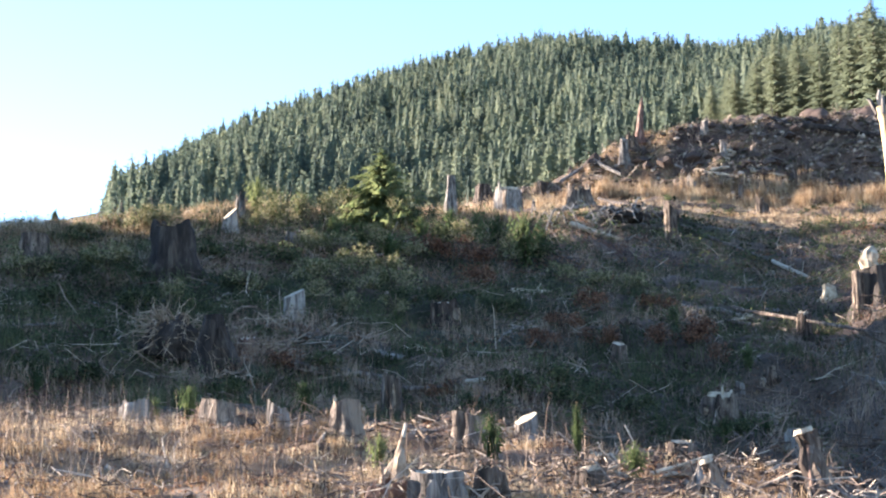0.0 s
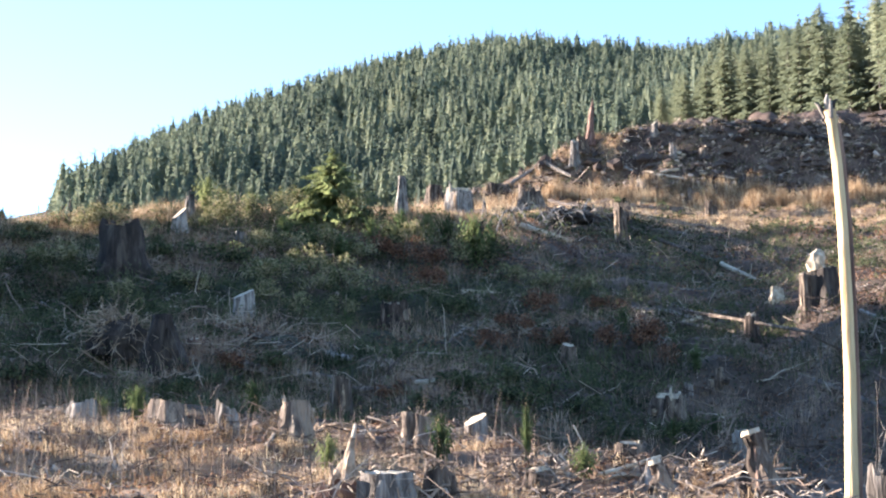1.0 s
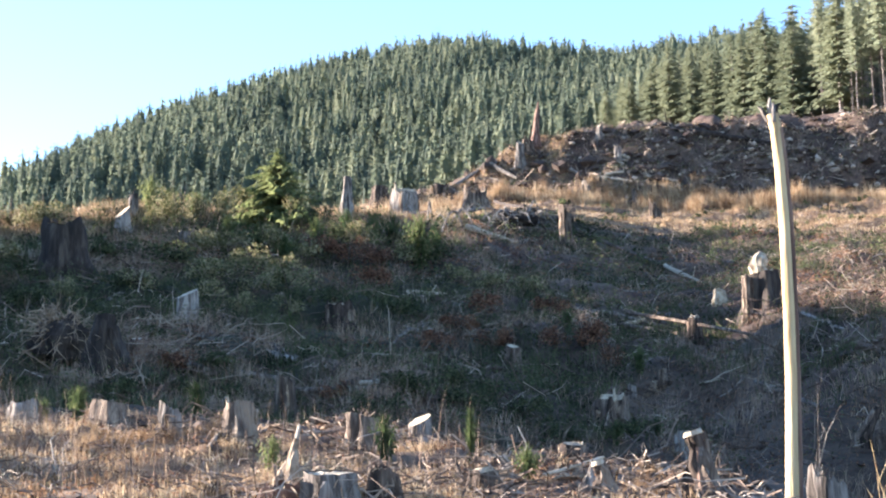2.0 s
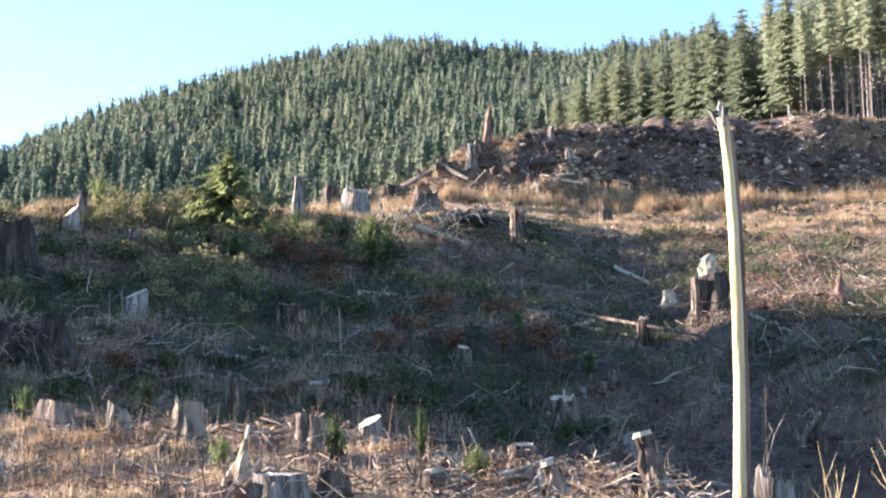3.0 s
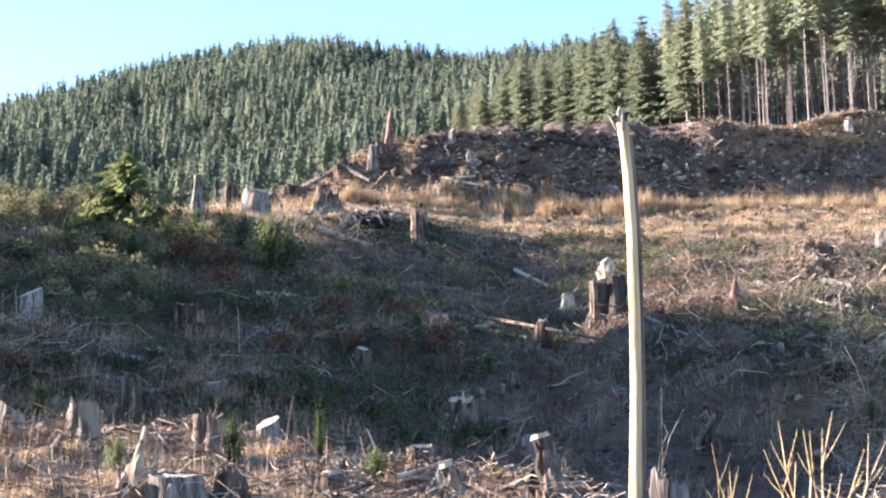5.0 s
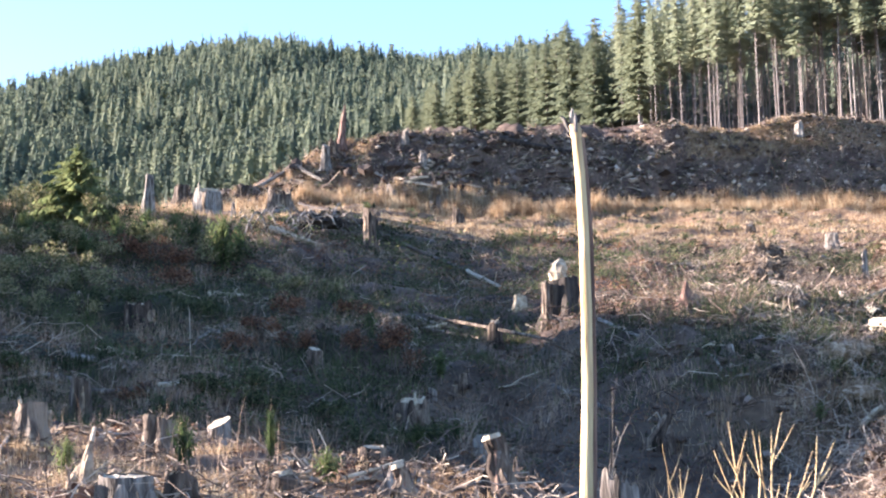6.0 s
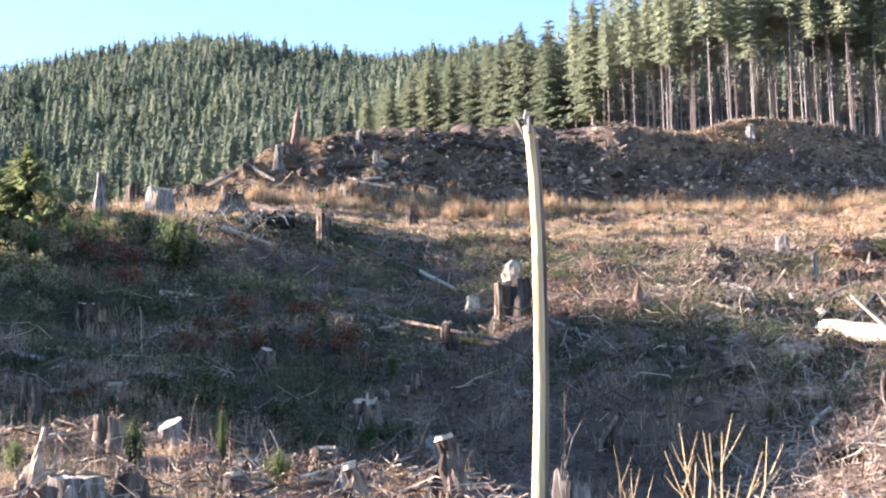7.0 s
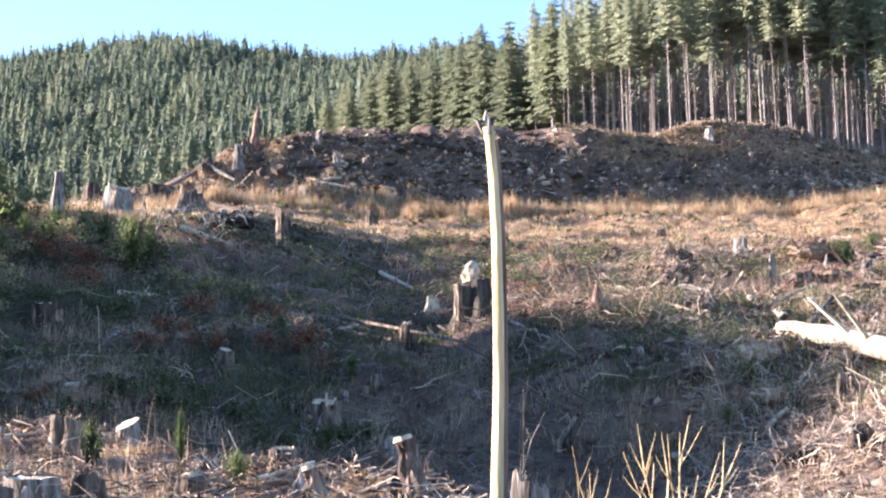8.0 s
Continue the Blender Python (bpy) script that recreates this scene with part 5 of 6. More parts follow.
BUSHES = [
    (-13.11, 53.62, 0.93, 1.74, 1), (-12.66, 54.86, 0.74, 1.48, 1), (-18.57, 52.09, 1.04, 0.96, 1), (-17.15, 51.94, 0.92, 1.15, 1), (-12.32, 60.56, 1.16, 1.77, 1), (-11.94, 55.02, 0.85, 1.48, 1), (-11.54, 60.20, 0.92, 1.38, 1), (-9.60, 59.02, 0.90, 1.80, 1), (-8.76, 58.65, 0.78, 1.34, 0), (-13.88, 53.74, 0.63, 1.25, 1), (-17.94, 51.78, 0.82, 1.23, 1), (-19.20, 50.68, 0.92, 0.45, 1),
    (-8.48, 49.07, 0.93, 1.12, 1), (-8.83, 45.96, 0.70, 0.70, 1), (-0.79, 52.99, 0.89, 0.83, 1), (-6.23, 44.97, 0.51, 0.68, 0), (-7.16, 54.84, 0.93, 1.24, 2), (-5.89, 54.68, 0.82, 1.03, 2), (-8.43, 54.96, 0.94, 0.96, 2),
    (1.14, 41.38, 0.85, 1.08, 2), (0.23, 41.30, 0.54, 0.77, 2), (1.65, 39.97, 0.45, 0.89, 2), (0.14, 47.90, 0.80, 0.71, 2), (-19.69, 49.85, 1.11, 0.56, 0), (-17.89, 42.27, 0.94, 1.03, 1), (-16.01, 43.23, 1.04, 1.04, 1), (-13.69, 47.88, 1.12, 0.93, 0),
    (-13.66, 39.08, 0.77, 0.93, 0), (-10.36, 46.46, 1.07, 1.07, 1), (-15.24, 37.52, 0.83, 0.91, 0), (-10.08, 37.88, 0.66, 0.58, 0), (-7.60, 34.06, 0.65, 0.52, 0), (-1.99, 48.16, 0.81, 0.90, 2), (-13.00, 39.94, 0.47, 0.94, 1), (-4.50, 46.38, 0.70, 0.70, 0),
    (-11.98, 51.01, 0.98, 1.18, 1), (-10.87, 52.38, 0.90, 1.08, 1), (-9.89, 53.70, 1.02, 1.31, 1), (-8.73, 54.20, 0.93, 1.23, 1), (-8.01, 56.53, 0.86, 1.20, 0), (-6.74, 56.70, 0.96, 1.50, 1), (-5.86, 58.51, 0.99, 1.45, 1), (-4.72, 55.40, 0.94, 1.46, 1), (-3.90, 55.66, 0.73, 1.04, 0), (-2.90, 52.32, 0.78, 0.86, 1), (-9.71, 48.64, 1.02, 1.04, 1), (-8.08, 47.82, 1.00, 0.98, 1), (-12.09, 49.03, 1.04, 0.95, 0), (-1.72, 51.37, 0.86, 0.84, 1), (-5.79, 51.78, 0.88, 0.90, 2), (10.90, 31.15, 0.37, 0.37, 1), (10.17, 30.76, 0.30, 0.48, 1), (24.42, 61.21, 0.86, 0.99, 1), (23.90, 65.90, 0.92, 0.79, 1), (-20.79, 47.22, 0.68, 0.46, 1),
    (-3.31, 30.12, 0.62, 0.56, 0), (-2.70, 32.29, 0.72, 0.72, 0), (-1.88, 32.55, 0.73, 0.68, 0), (-1.24, 34.88, 0.65, 0.65, 0), (-2.26, 34.93, 0.72, 0.65, 0), (-3.18, 32.34, 0.60, 0.53, 0), (-0.46, 32.90, 0.61, 0.61, 0), (-6.88, 33.09, 0.69, 0.50, 0), (-5.56, 32.73, 0.68, 0.54, 0), (-4.67, 33.48, 0.56, 0.50, 2), (-8.23, 32.37, 0.68, 0.55, 0), (-8.87, 31.06, 0.60, 0.48, 0), (-11.85, 30.16, 0.72, 0.60, 0), (-13.34, 31.05, 0.69, 0.63, 0), (-11.19, 31.36, 0.62, 0.49, 0), (-8.31, 33.69, 0.58, 0.52, 2), (0.22, 31.70, 0.53, 0.47, 0), (1.49, 31.97, 0.59, 0.52, 0), (-9.86, 44.21, 0.76, 0.85, 1), (-8.89, 43.60, 0.66, 0.73, 1), (-11.58, 42.86, 0.66, 0.83, 1), (-7.46, 44.07, 0.58, 0.67, 1), (-2.50, 44.33, 0.74, 0.66, 2), (-1.45, 42.07, 0.63, 0.63, 2), (-3.01, 42.09, 0.63, 0.63, 2),
]
BUSH_LOOKS = (("dense dark green low shrub on the slope", BRUSH), ("olive and straw coloured shrub on the ridge", STRAW_GREEN), ("red-brown withered bracken on the slope", BRACKEN))
for k, (x, y, r, h, kind) in enumerate(BUSHES):
    text, mat = BUSH_LOOKS[kind]
    tagged(bush("shrub", x, y, r, h, 800 + k, text, mat, 900), group="shrubs")


def bare_shrub(name, x, y, tips, seed, label, mat, thick=0.012):
    """Leafless stems that fan out from one root."""
    q = random.Random(seed)
    z = gz(x, y)
    ob = empty(name, pose(x, y, z))
    for k, tip in enumerate(tips):
        t = Vector(tip) - Vector((x, y, z))
        b = Vector((t.x * 0.15 + q.uniform(-0.05, 0.05), q.uniform(-0.05, 0.05), -0.05))
        pts = [b.lerp(t, u) + Vector((0.05 * math.sin(u * 5 + k), 0.03 * math.sin(u * 4 + k), 0.12 * t.length * u * (1 - u))) for u in (0, 0.25, 0.5, 0.75, 1)]
        tv, tf = tube(pts, [thick, thick * 0.85, thick * 0.65, thick * 0.45, thick * 0.15], 6, seed + k)
        stem = mesh_object("stem", tv, tf, mat, ob)
        for j in range(4):
            i = q.randrange(1, 4)
            p = pts[i]
            d = (t.normalized() + Vector((q.uniform(-0.9, 0.9), q.uniform(-0.5, 0.5), q.uniform(0, 0.4)))).normalized() * t.length * q.uniform(0.1, 0.24)
            tv, tf = tube([p, p + d * 0.5, p + d + Vector((0, 0, 0.02))], [thick * 0.45, thick * 0.32, thick * 0.1], 5, seed + j)
            mesh_object("twig", tv, tf, mat, stem)
    return tagged(ob, label, "shrub")


bare_shrub("bare_shrub", 2.36, 8.69, [(2.23, 8.72, 1.89), (2.49, 8.65, 1.94), (2.79, 8.77, 1.78), (2.54, 8.42, 1.72), (2.36, 8.89, 1.85), (2.13, 8.74, 1.73), (2.32, 8.39, 1.82), (2.56, 8.73, 1.59), (2.20, 8.52, 1.66)],
           31, "leafless shrub with pale yellowish stems", SPAR_WOOD, 0.0105)
bare_shrub("bare_shrub", 2.06, 9.27, [(1.96, 9.30, 1.78), (2.13, 9.15, 1.59), (2.06, 9.38, 1.64), (1.90, 9.31, 1.57)], 33, "leafless shrub with pale yellowish stems", SPAR_WOOD, 0.007)
bare_shrub("bare_sapling", 2.42, 15.31, [(2.76, 15.25, 2.61), (2.90, 15.33, 2.24)], 35, "thin leafless sapling beside the dead trunk", GREY_WOOD, 0.012)

# ---- loose cover ----
nrng = np.random.default_rng(12)


def spread(n, az0, az1, near, far, power=1.0):
    """Random ground places between two ground lines."""
    az = nrng.uniform(az0, az1, n)
    u = nrng.random(n) ** power
    r0 = near(az) if callable(near) else np.full(n, float(near))
    r1 = far(az) if callable(far) else np.full(n, float(far))
    r = r0 + (r1 - r0) * u
    return r * np.sin(np.radians(az)), r * np.cos(np.radians(az))


def sticks(x, y, length, radius, steep=0.35, lift=0.02, tints=(0.0, 1.0), upright=0.08):
    """Bent three-sided twigs; arrays of vertices, triangles and tints."""
    n = len(x)
    L, R = nrng.uniform(*length, n) ** 1.0, nrng.uniform(*radius, n)
    L = L * nrng.uniform(0.35, 1, n)
    a = nrng.uniform(0, 2 * np.pi, n)
    p = np.where(nrng.random(n) < upright, nrng.uniform(0.6, 1.4, n), nrng.normal(0, steep, n))
    d = np.stack([np.cos(a) * np.cos(p), np.sin(a) * np.cos(p), np.sin(p)], 1)
    c = np.stack([x, y, ground(x, y) + lift + nrng.uniform(0, 0.12, n) + np.abs(np.sin(p)) * L * 0.4], 1)
    bend = nrng.normal(0, 0.10, (4, n, 3)) * L[None, :, None]
    side = np.cross(d, np.array([0.0, 0.3, 1.0]))
    side /= np.linalg.norm(side, axis=1)[:, None]
    up = np.cross(side, d)
    V = np.empty((n, 4, 3, 3))
    for i, (t, s) in enumerate(((-0.5, 1.0), (-0.15, 0.85), (0.2, 0.65), (0.5, 0.25))):
        mid = c + d * (L * t)[:, None] + bend[i]
        for k in range(3):
            q = 2.094 * k
            V[:, i, k] = mid + (side * math.cos(q) + up * math.sin(q)) * (R * s)[:, None]
    F = []
    for i in range(3):
        for k in range(3):
            k2 = (k + 1) % 3
            F += [(i * 3 + k, i * 3 + k2, (i + 1) * 3 + k2), (i * 3 + k, (i + 1) * 3 + k2, (i + 1) * 3 + k)]
    F = (np.array(F)[None] + (np.arange(n) * 12)[:, None, None]).reshape(-1, 3)
    return V.reshape(-1, 3), F, np.repeat(nrng.uniform(*tints, n), 12)


def blades(x, y, count, height, lean=0.35, width=0.012, clump=0.1):
    """Tufts of narrow bent blades."""
    m = len(x) * count
    bx = np.repeat(x, count) + nrng.normal(0, clump, m)
    by = np.repeat(y, count) + nrng.normal(0, clump, m)
    H = np.repeat(nrng.uniform(*height, len(x)), count) * nrng.uniform(0.5, 1.1, m)
    a, q = nrng.uniform(0, 2 * np.pi, m), np.abs(nrng.normal(0, lean, m))
    z = ground(bx, by) - 0.03
    dx, dy = np.cos(a) * np.sin(q), np.sin(a) * np.sin(q)
    wx, wy = -np.sin(a + 0.7) * width, np.cos(a + 0.7) * width
    V = np.empty((m, 5, 3))
    mx, my, mz = bx + dx * H * 0.4, by + dy * H * 0.4, z + H * 0.6
    V[:, 0] = np.stack([bx - wx, by - wy, z], 1)
    V[:, 1] = np.stack([bx + wx, by + wy, z], 1)
    V[:, 2] = np.stack([mx - wx * 0.7, my - wy * 0.7, mz], 1)
    V[:, 3] = np.stack([mx + wx * 0.7, my + wy * 0.7, mz], 1)
    V[:, 4] = np.stack([bx + dx * H * 1.1, by + dy * H * 1.1, z + H * np.cos(q)], 1)
    F = (np.array([(0, 1, 3), (0, 3, 2), (2, 3, 4)])[None] + (np.arange(m) * 5)[:, None, None]).reshape(-1, 3)
    return V.reshape(-1, 3), F, np.repeat(np.repeat(nrng.random(len(x)), count) * 0.6 + nrng.random(m) * 0.4, 5)


def leaf_clumps(x, y, count, half, height, size):
    """Low clumps of small leaves."""
    m = len(x) * count
    hs = np.repeat(nrng.uniform(*half, len(x)), count)
    ht = np.repeat(nrng.uniform(*height, len(x)), count)
    a, d = nrng.uniform(0, 2 * np.pi, m), nrng.random(m) ** 0.6
    px, py = np.repeat(x, count) + np.cos(a) * d * hs, np.repeat(y, count) + np.sin(a) * d * hs
    pz = ground(px, py) + ht * (1 - d * d) * nrng.uniform(0.15, 1.0, m)
    c = np.stack([px, py, pz], 1)
    e = nrng.normal(0, 1, (m, 3))
    e[:, 2] = np.abs(e[:, 2]) * 0.7
    size = size * np.clip(np.hypot(px, py) / 45, 0.45, 3.0) if size < 0.1 else np.full(m, size)
    e *= (size * nrng.uniform(0.6, 1.5, m) / np.linalg.norm(e, axis=1))[:, None]
    w = np.cross(e, nrng.normal(0, 1, (m, 3)))
    w *= (size * 0.4 / np.linalg.norm(w, axis=1))[:, None]
    V = np.stack([c - e * 0.3, c + w, c + e, c - w], 1)
    F = (np.array([(0, 1, 2), (0, 2, 3)])[None] + (np.arange(m) * 4)[:, None, None]).reshape(-1, 3)
    return V.reshape(-1, 3), F, np.repeat(np.repeat(nrng.random(len(x)), count), 4)


def lumps(x, y, size, flat=0.6, tints=(0.0, 1.0)):
    """Clods, bark slabs and broken wood: deformed octahedra half sunk in the ground."""
    n = len(x)
    base = np.array([(1, 0, 0), (-1, 0, 0), (0, 1, 0), (0, -1, 0), (0, 0, 1), (0, 0, -1), (0.6, 0.6, 0.5), (-0.6, 0.6, 0.4), (-0.5, -0.6, 0.5), (0.6, -0.5, 0.4)])
    faces = np.array([(4, 0, 6), (4, 6, 2), (4, 2, 7), (4, 7, 1), (4, 1, 8), (4, 8, 3), (4, 3, 9), (4, 9, 0), (0, 2, 6), (2, 1, 7), (1, 3, 8), (3, 0, 9), (0, 5, 2), (2, 5, 1), (1, 5, 3), (3, 5, 0)])
    S = nrng.uniform(*size, n) * nrng.uniform(0.4, 1, n)
    P = base[None] * nrng.uniform(0.55, 1.3, (n, 10, 1)) * S[:, None, None]
    P[:, :, 0] *= nrng.uniform(0.6, 1.6, n)[:, None]
    P[:, :, 2] *= flat * nrng.uniform(0.5, 1.4, n)[:, None]
    a = nrng.uniform(0, 2 * np.pi, n)[:, None]
    V = np.stack([np.cos(a) * P[:, :, 0] - np.sin(a) * P[:, :, 1] + x[:, None], np.sin(a) * P[:, :, 0] + np.cos(a) * P[:, :, 1] + y[:, None],
                  P[:, :, 2] + (ground(x, y) + S * 0.12)[:, None]], 2)
    F = (faces[None] + (np.arange(n) * 10)[:, None, None]).reshape(-1, 3)
    return V.reshape(-1, 3), F, np.repeat(nrng.uniform(*tints, n), 10)


def cover(name, arrays, mat, label, category):
    V, F, T, n = [], [], [], 0
    for v, f, t in arrays:
        V.append(v)
        F.append(f + n)
        T.append(t)
        n += len(v)
    return tagged(mesh_object(name, np.concatenate(V), np.concatenate(F), mat, tint=np.concatenate(T)), label, category, kind="stuff")


def by(line, d=0.0):
    return lambda az: line_r(line, az) + d


def where(x, y, keep):
    return x[keep], y[keep]


A0, A1 = -25.5, 24.0
mid_xy = spread(3000, -6, 15, by(SLOPE_FOOT, 0), by(CREST, 1))
slope_xy = spread(4500, A0, A1, by(SLOPE_FOOT, 0), by(CREST, 3))
mound_xy = spread(5000, -7, A1, by(HOLLOW, -2), by(MOUND_TOP, 8))
shelf_xy = spread(6500, A0, A1, 8.5, by(SHELF_LIP, 3))
foot_x, foot_y = [], []
for x, y, r, h, *rest in SHELF_STUMPS:
    for k in range(26):
        a, d = nrng.uniform(0, 6.28), r * nrng.uniform(0.9, 2.4)
        foot_x.append(x + d * math.cos(a))
        foot_y.append(y + d * math.sin(a))
foot_xy = np.array(foot_x), np.array(foot_y)
bowl_xy = spread(4500, 11, A1, 37, by(CREST, 8))
plain_xy = spread(2500, -2, A1, by(CREST), by(HOLLOW))
heap_c = spread(170, A0, 17, by(SLOPE_FOOT, 3), by(CREST, 1))
heap_xy = np.repeat(heap_c[0], 16) + nrng.normal(0, 0.75, 2720), np.repeat(heap_c[1], 16) + nrng.normal(0, 0.75, 2720)
chip_xy = spread(900, -6, A1, by(HOLLOW, 0), by(MOUND_TOP, 4))
# mid and slope twigs get darker tints, the slope's shade put into colour
cover("slash_twigs", [sticks(*heap_xy, (0.5, 1.9), (0.005, 0.017), steep=0.24, tints=(0.3, 0.95), upright=0.06), sticks(*foot_xy, (0.2, 0.8), (0.004, 0.011), tints=(0.1, 0.9)), sticks(*mid_xy, (0.3, 1.7), (0.004, 0.018), tints=(0.0, 0.55), upright=0.02), sticks(*slope_xy, (0.4, 2.2), (0.004, 0.022), steep=0.28, tints=(0.0, 0.55), upright=0.02), sticks(*mound_xy, (0.5, 2.2), (0.015, 0.05), tints=(0.0, 0.85)), sticks(*where(*shelf_xy, nrng.random(6500) > np.clip(np.degrees(np.arctan2(*shelf_xy)) / 6 + 0.2, 0, 0.75)), (0.1, 0.55), (0.003, 0.009), steep=0.22, tints=(0.1, 0.75), upright=0.03),
                      sticks(*spread(2200, -6, A1, by(HOLLOW, -1), by(MOUND_TOP, 5)), (0.3, 1.3), (0.015, 0.045), tints=(0.6, 1.0)), sticks(*bowl_xy, (0.4, 1.7), (0.005, 0.020), tints=(0.0, 0.8)), sticks(*spread(2600, 16, A1, 24, 40), (0.3, 1.2), (0.004, 0.014), tints=(0.3, 1.1)), sticks(*spread(900, 14, A1, 13, 27), (0.2, 0.8), (0.003, 0.010), tints=(0.1, 0.9)), sticks(*where(*plain_xy, nrng.random(2500) < 0.5), (0.6, 2.2), (0.010, 0.028), 0.2, tints=(0.0, 0.8))], SLASH, "grey and tan slash of twigs and branches covering the hillside", "slash")
# the 300 big dark lumps take the place of shaded hollows in the mound
cover("wood_debris", [lumps(*chip_xy, (0.15, 0.45), flat=0.8, tints=(0.8, 1.1)), lumps(*spread(300, -7, 12, by(HOLLOW, -1), by(MOUND_TOP, 1)), (0.35, 0.9), flat=0.8, tints=(0, 0.25)), lumps(*spread(2600, -7, A1, by(HOLLOW, -2), by(MOUND_TOP, 6)), (0.12, 0.5), flat=0.9, tints=(0, 0.35)), lumps(*spread(700, -7, A1, by(HOLLOW, -2), by(MOUND_TOP, 6)), (0.1, 0.4)), lumps(*spread(3500, A0, A1, by(SLOPE_FOOT, -1), by(CREST, 4)), (0.04, 0.2), flat=0.9, tints=(0, 0.5)),
                      lumps(*spread(3000, A0, 12, 9.5, by(SHELF_LIP, 3)), (0.015, 0.08), tints=(0, 0.7)), lumps(*spread(700, A0, 0, by(SHELF_LIP, -3), by(SHELF_LIP, 0.8)), (0.06, 0.24), tints=(0, 0.5)), lumps(*spread(2500, 11, A1, 34, by(CREST, 8)), (0.06, 0.3), tints=(0, 0.6)), lumps(*spread(900, 14, A1, 16, 36), (0.04, 0.18), tints=(0, 0.7)), lumps(*spread(1200, -2, A1, by(CREST), by(HOLLOW)), (0.06, 0.28), tints=(0, 0.6))],
      SLASH, "broken wood, bark slabs and clods left by logging, dark lumps for shaded hollows", "debris")
gx1, gy1 = spread(13500, A0, 9, 9.0, by(SHELF_LIP, 2.5))
gx2, gy2 = spread(9000, -4, A1, by(CREST, 6), by(HOLLOW, 1.5))
gx3, gy3 = spread(5500, A0, -3, by(CREST, -4), by(CREST, 5))
gx4, gy4 = spread(3400, -7, A1, by(HOLLOW, -7), by(HOLLOW, 1.5))
gx5, gy5 = spread(2800, 11, A1, 28, by(CREST, 8))
gx8, gy8 = spread(700, 14, A1, 12, 28)
# tufts added to give the mound's right top a sunlit tone
gx6, gy6 = spread(2000, 12.8, 18.5, by(MOUND_TOP, -4), by(MOUND_TOP, 5))
gx7, gy7 = spread(900, -6.5, 1, by(MOUND_TOP, -5), by(MOUND_TOP, 4))
keep1 = (nrng.random(len(gx1)) > np.clip((np.degrees(np.arctan2(gx1, gy1)) + 4) / 6, 0, 0.7)) & (zones(gx1, gy1)[0] > 0.25 + 0.6 * nrng.random(len(gx1))) & (vnoise(gx1 / 0.45, gy1 / 0.45, 61) > 0.42)
cover("dry_grass", [blades(*foot_xy, 9, (0.08, 0.3), 0.6, 0.0028, 0.05), blades(*where(gx1, gy1, keep1), 13, (0.05, 0.26), 1.1, 0.0032, 0.06), blades(gx2, gy2, 7, (0.15, 0.5), 0.5, 0.018, 0.2), blades(gx3, gy3, 10, (0.25, 0.75), 0.5, 0.010, 0.25),
                    blades(gx4, gy4, 12, (0.4, 1.9), 0.3, 0.022, 0.22), blades(gx5, gy5, 9, (0.12, 0.4), 0.55, 0.007, 0.15), blades(gx8, gy8, 10, (0.08, 0.3), 0.9, 0.004, 0.08), blades(gx6, gy6, 9, (0.2, 0.6), 0.45, 0.02, 0.3), blades(gx7, gy7, 9, (0.2, 0.6), 0.4, 0.02, 0.3)],
      STRAW, "golden dry grass in tufts", "grass")
tx, ty = spread(9000, A0, 17, by(SLOPE_FOOT, 0), by(CREST, 0))
keep5 = vnoise(tx / 3.4, ty / 3.4, 41) > 0.62
cover("dead_brush", [sticks(*where(tx, ty, keep5), (0.3, 1.1), (0.003, 0.007), tints=(0.25, 0.75), steep=0.5, upright=0.25)], SLASH, "grey upright dead brush on the slope", "brush")


def growth(x, y):
    """What grows where on the slope: high is green, low is withered bracken, the rest dead brush."""
    return vnoise(x / 4.2, y / 4.2, 71) * 0.65 + vnoise(x / 1.6, y / 1.6, 72) * 0.35


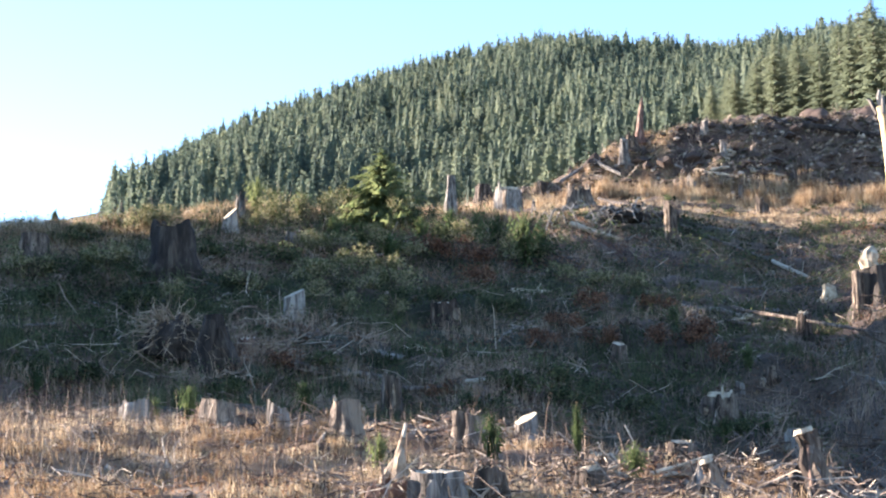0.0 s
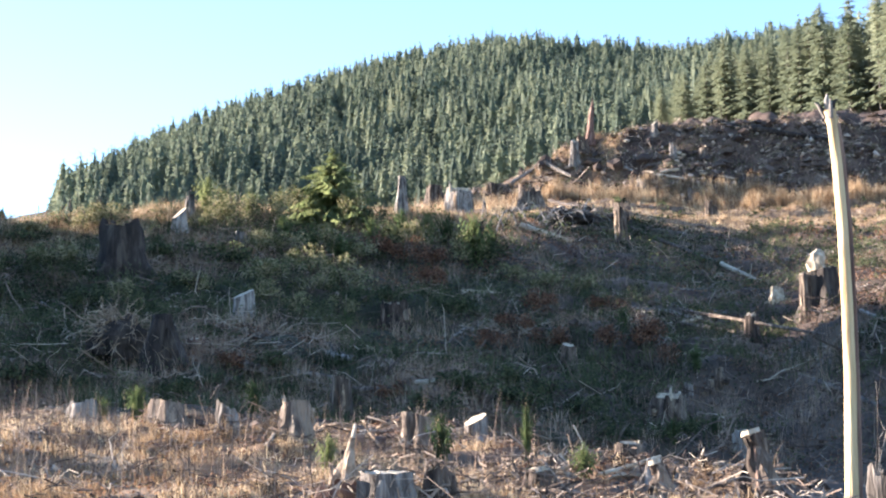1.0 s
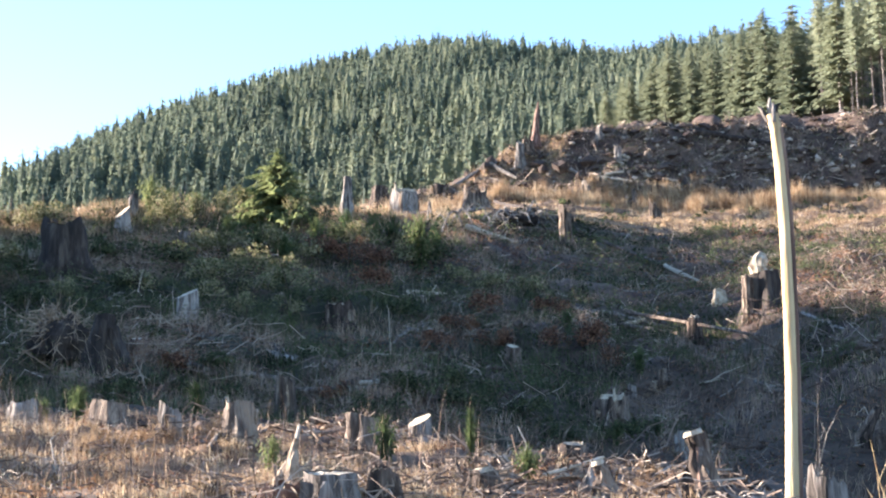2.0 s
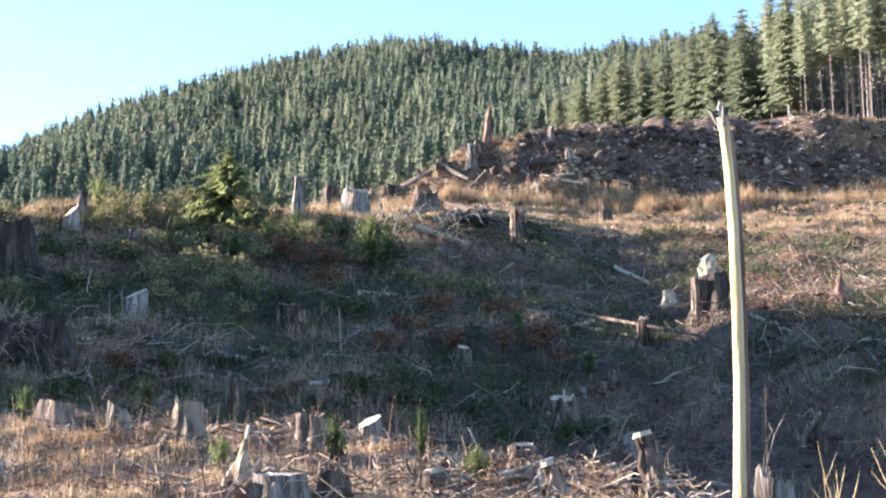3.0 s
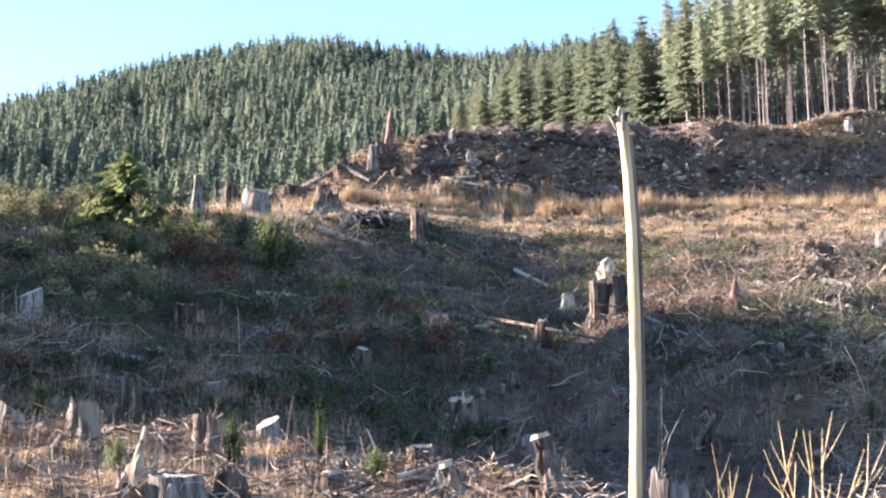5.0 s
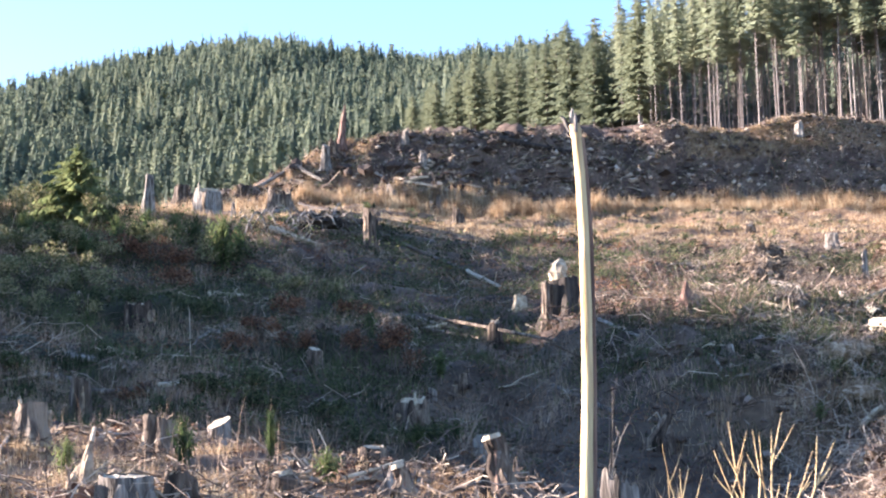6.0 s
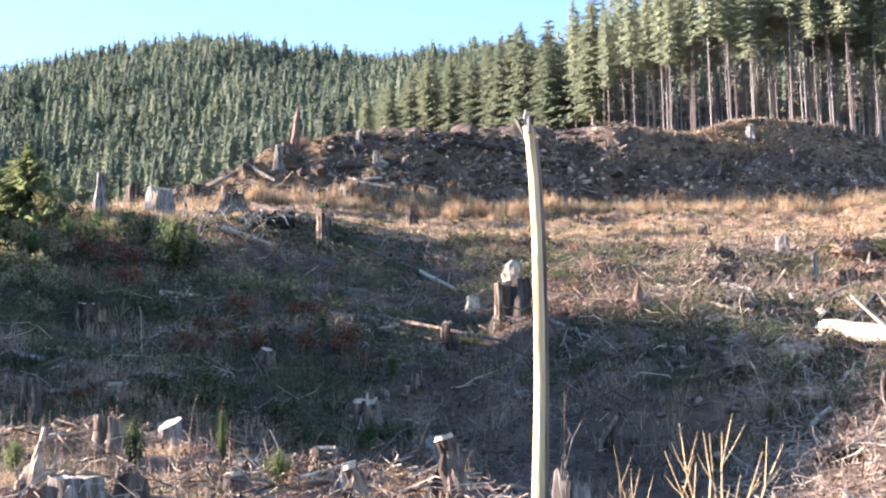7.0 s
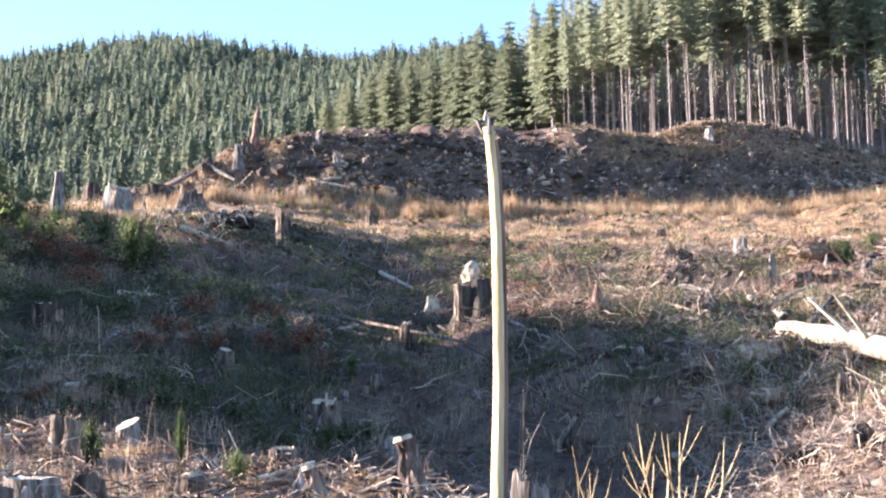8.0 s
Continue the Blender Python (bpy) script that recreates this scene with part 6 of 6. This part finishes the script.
bx1, by1 = spread(14000, A0, A1, by(SLOPE_FOOT, -1), by(CREST, 1))
keep2 = growth(bx1, by1) > 0.5 + 0.12 * nrng.random(len(bx1))
bx2, by2 = spread(800, A0, -2, 9, by(SHELF_LIP, 1))
bx4, by4 = spread(350, -2, A1, by(CREST, -2), by(HOLLOW, -4))
bx3, by3 = spread(4000, -5, A1, by(HOLLOW), by(MOUND_TOP, 2))
cover("low_brush", [leaf_clumps(*where(bx1, by1, keep2), 14, (0.2, 0.7), (0.15, 0.75), 0.055), leaf_clumps(bx4, by4, 26, (0.2, 0.6), (0.15, 0.5), 0.07), leaf_clumps(bx2, by2, 24, (0.06, 0.2), (0.06, 0.18), 0.02), leaf_clumps(bx3, by3, 10, (0.3, 1.0), (0.2, 0.8), 0.10)], BRUSH, "dark green ferns and low brush", "brush")
fx, fy = spread(8000, A0, A1, by(SLOPE_FOOT, -1), by(CREST, 1))
keep4 = growth(fx, fy) > 0.5
hx, hy = spread(1500, A0, 16, by(SLOPE_FOOT, 0), by(CREST, 1))
cover("fern_fronds", [blades(*where(fx, fy, keep4), 13, (0.15, 0.75), 0.75, 0.010, 0.18), leaf_clumps(hx, hy, 32, (0.3, 0.9), (0.3, 0.95), 0.07)], BRUSH, "dark green fern fronds and rough growth on the slope", "ferns")
mx, my = spread(1800, -5, A1, by(HOLLOW), by(MOUND_TOP, 3))
sx, sy = where(*(xy := spread(11000, A0, A1, by(SLOPE_FOOT, -1), by(CREST, 1))), np.abs(growth(*xy) - 0.46) < 0.09)
cover("withered_stems", [blades(sx, sy, 12, (0.2, 0.85), 0.95, 0.006, 0.22), blades(mx, my, 8, (0.3, 1.0), 0.6, 0.016, 0.3)], WEED, "withered brown stems among the slash", "weeds")
kx, ky = spread(9000, A0, 14, by(SLOPE_FOOT, -1), by(CREST, 2))
keep3 = growth(kx, ky) < 0.435
cover("dead_bracken", [leaf_clumps(*where(kx, ky, keep3), 14, (0.2, 0.6), (0.1, 0.5), 0.05), leaf_clumps(*spread(1300, A0, 2, 9, by(SHELF_LIP, 2)), 14, (0.08, 0.3), (0.04, 0.16), 0.045)], BRACKEN, "withered brown bracken", "bracken")
wx, wy = (np.concatenate(k) for k in zip(spread(550, A0, -2, 11, by(SHELF_LIP, 1)), spread(420, A0, -18, 13, by(SHELF_LIP, 0))))
cover("dead_weed_stalks", [blades(wx, wy, 2, (0.2, 0.75), 0.12, 0.003, 0.06)], WEED, "thin upright brown dead weed stalks", "weeds")
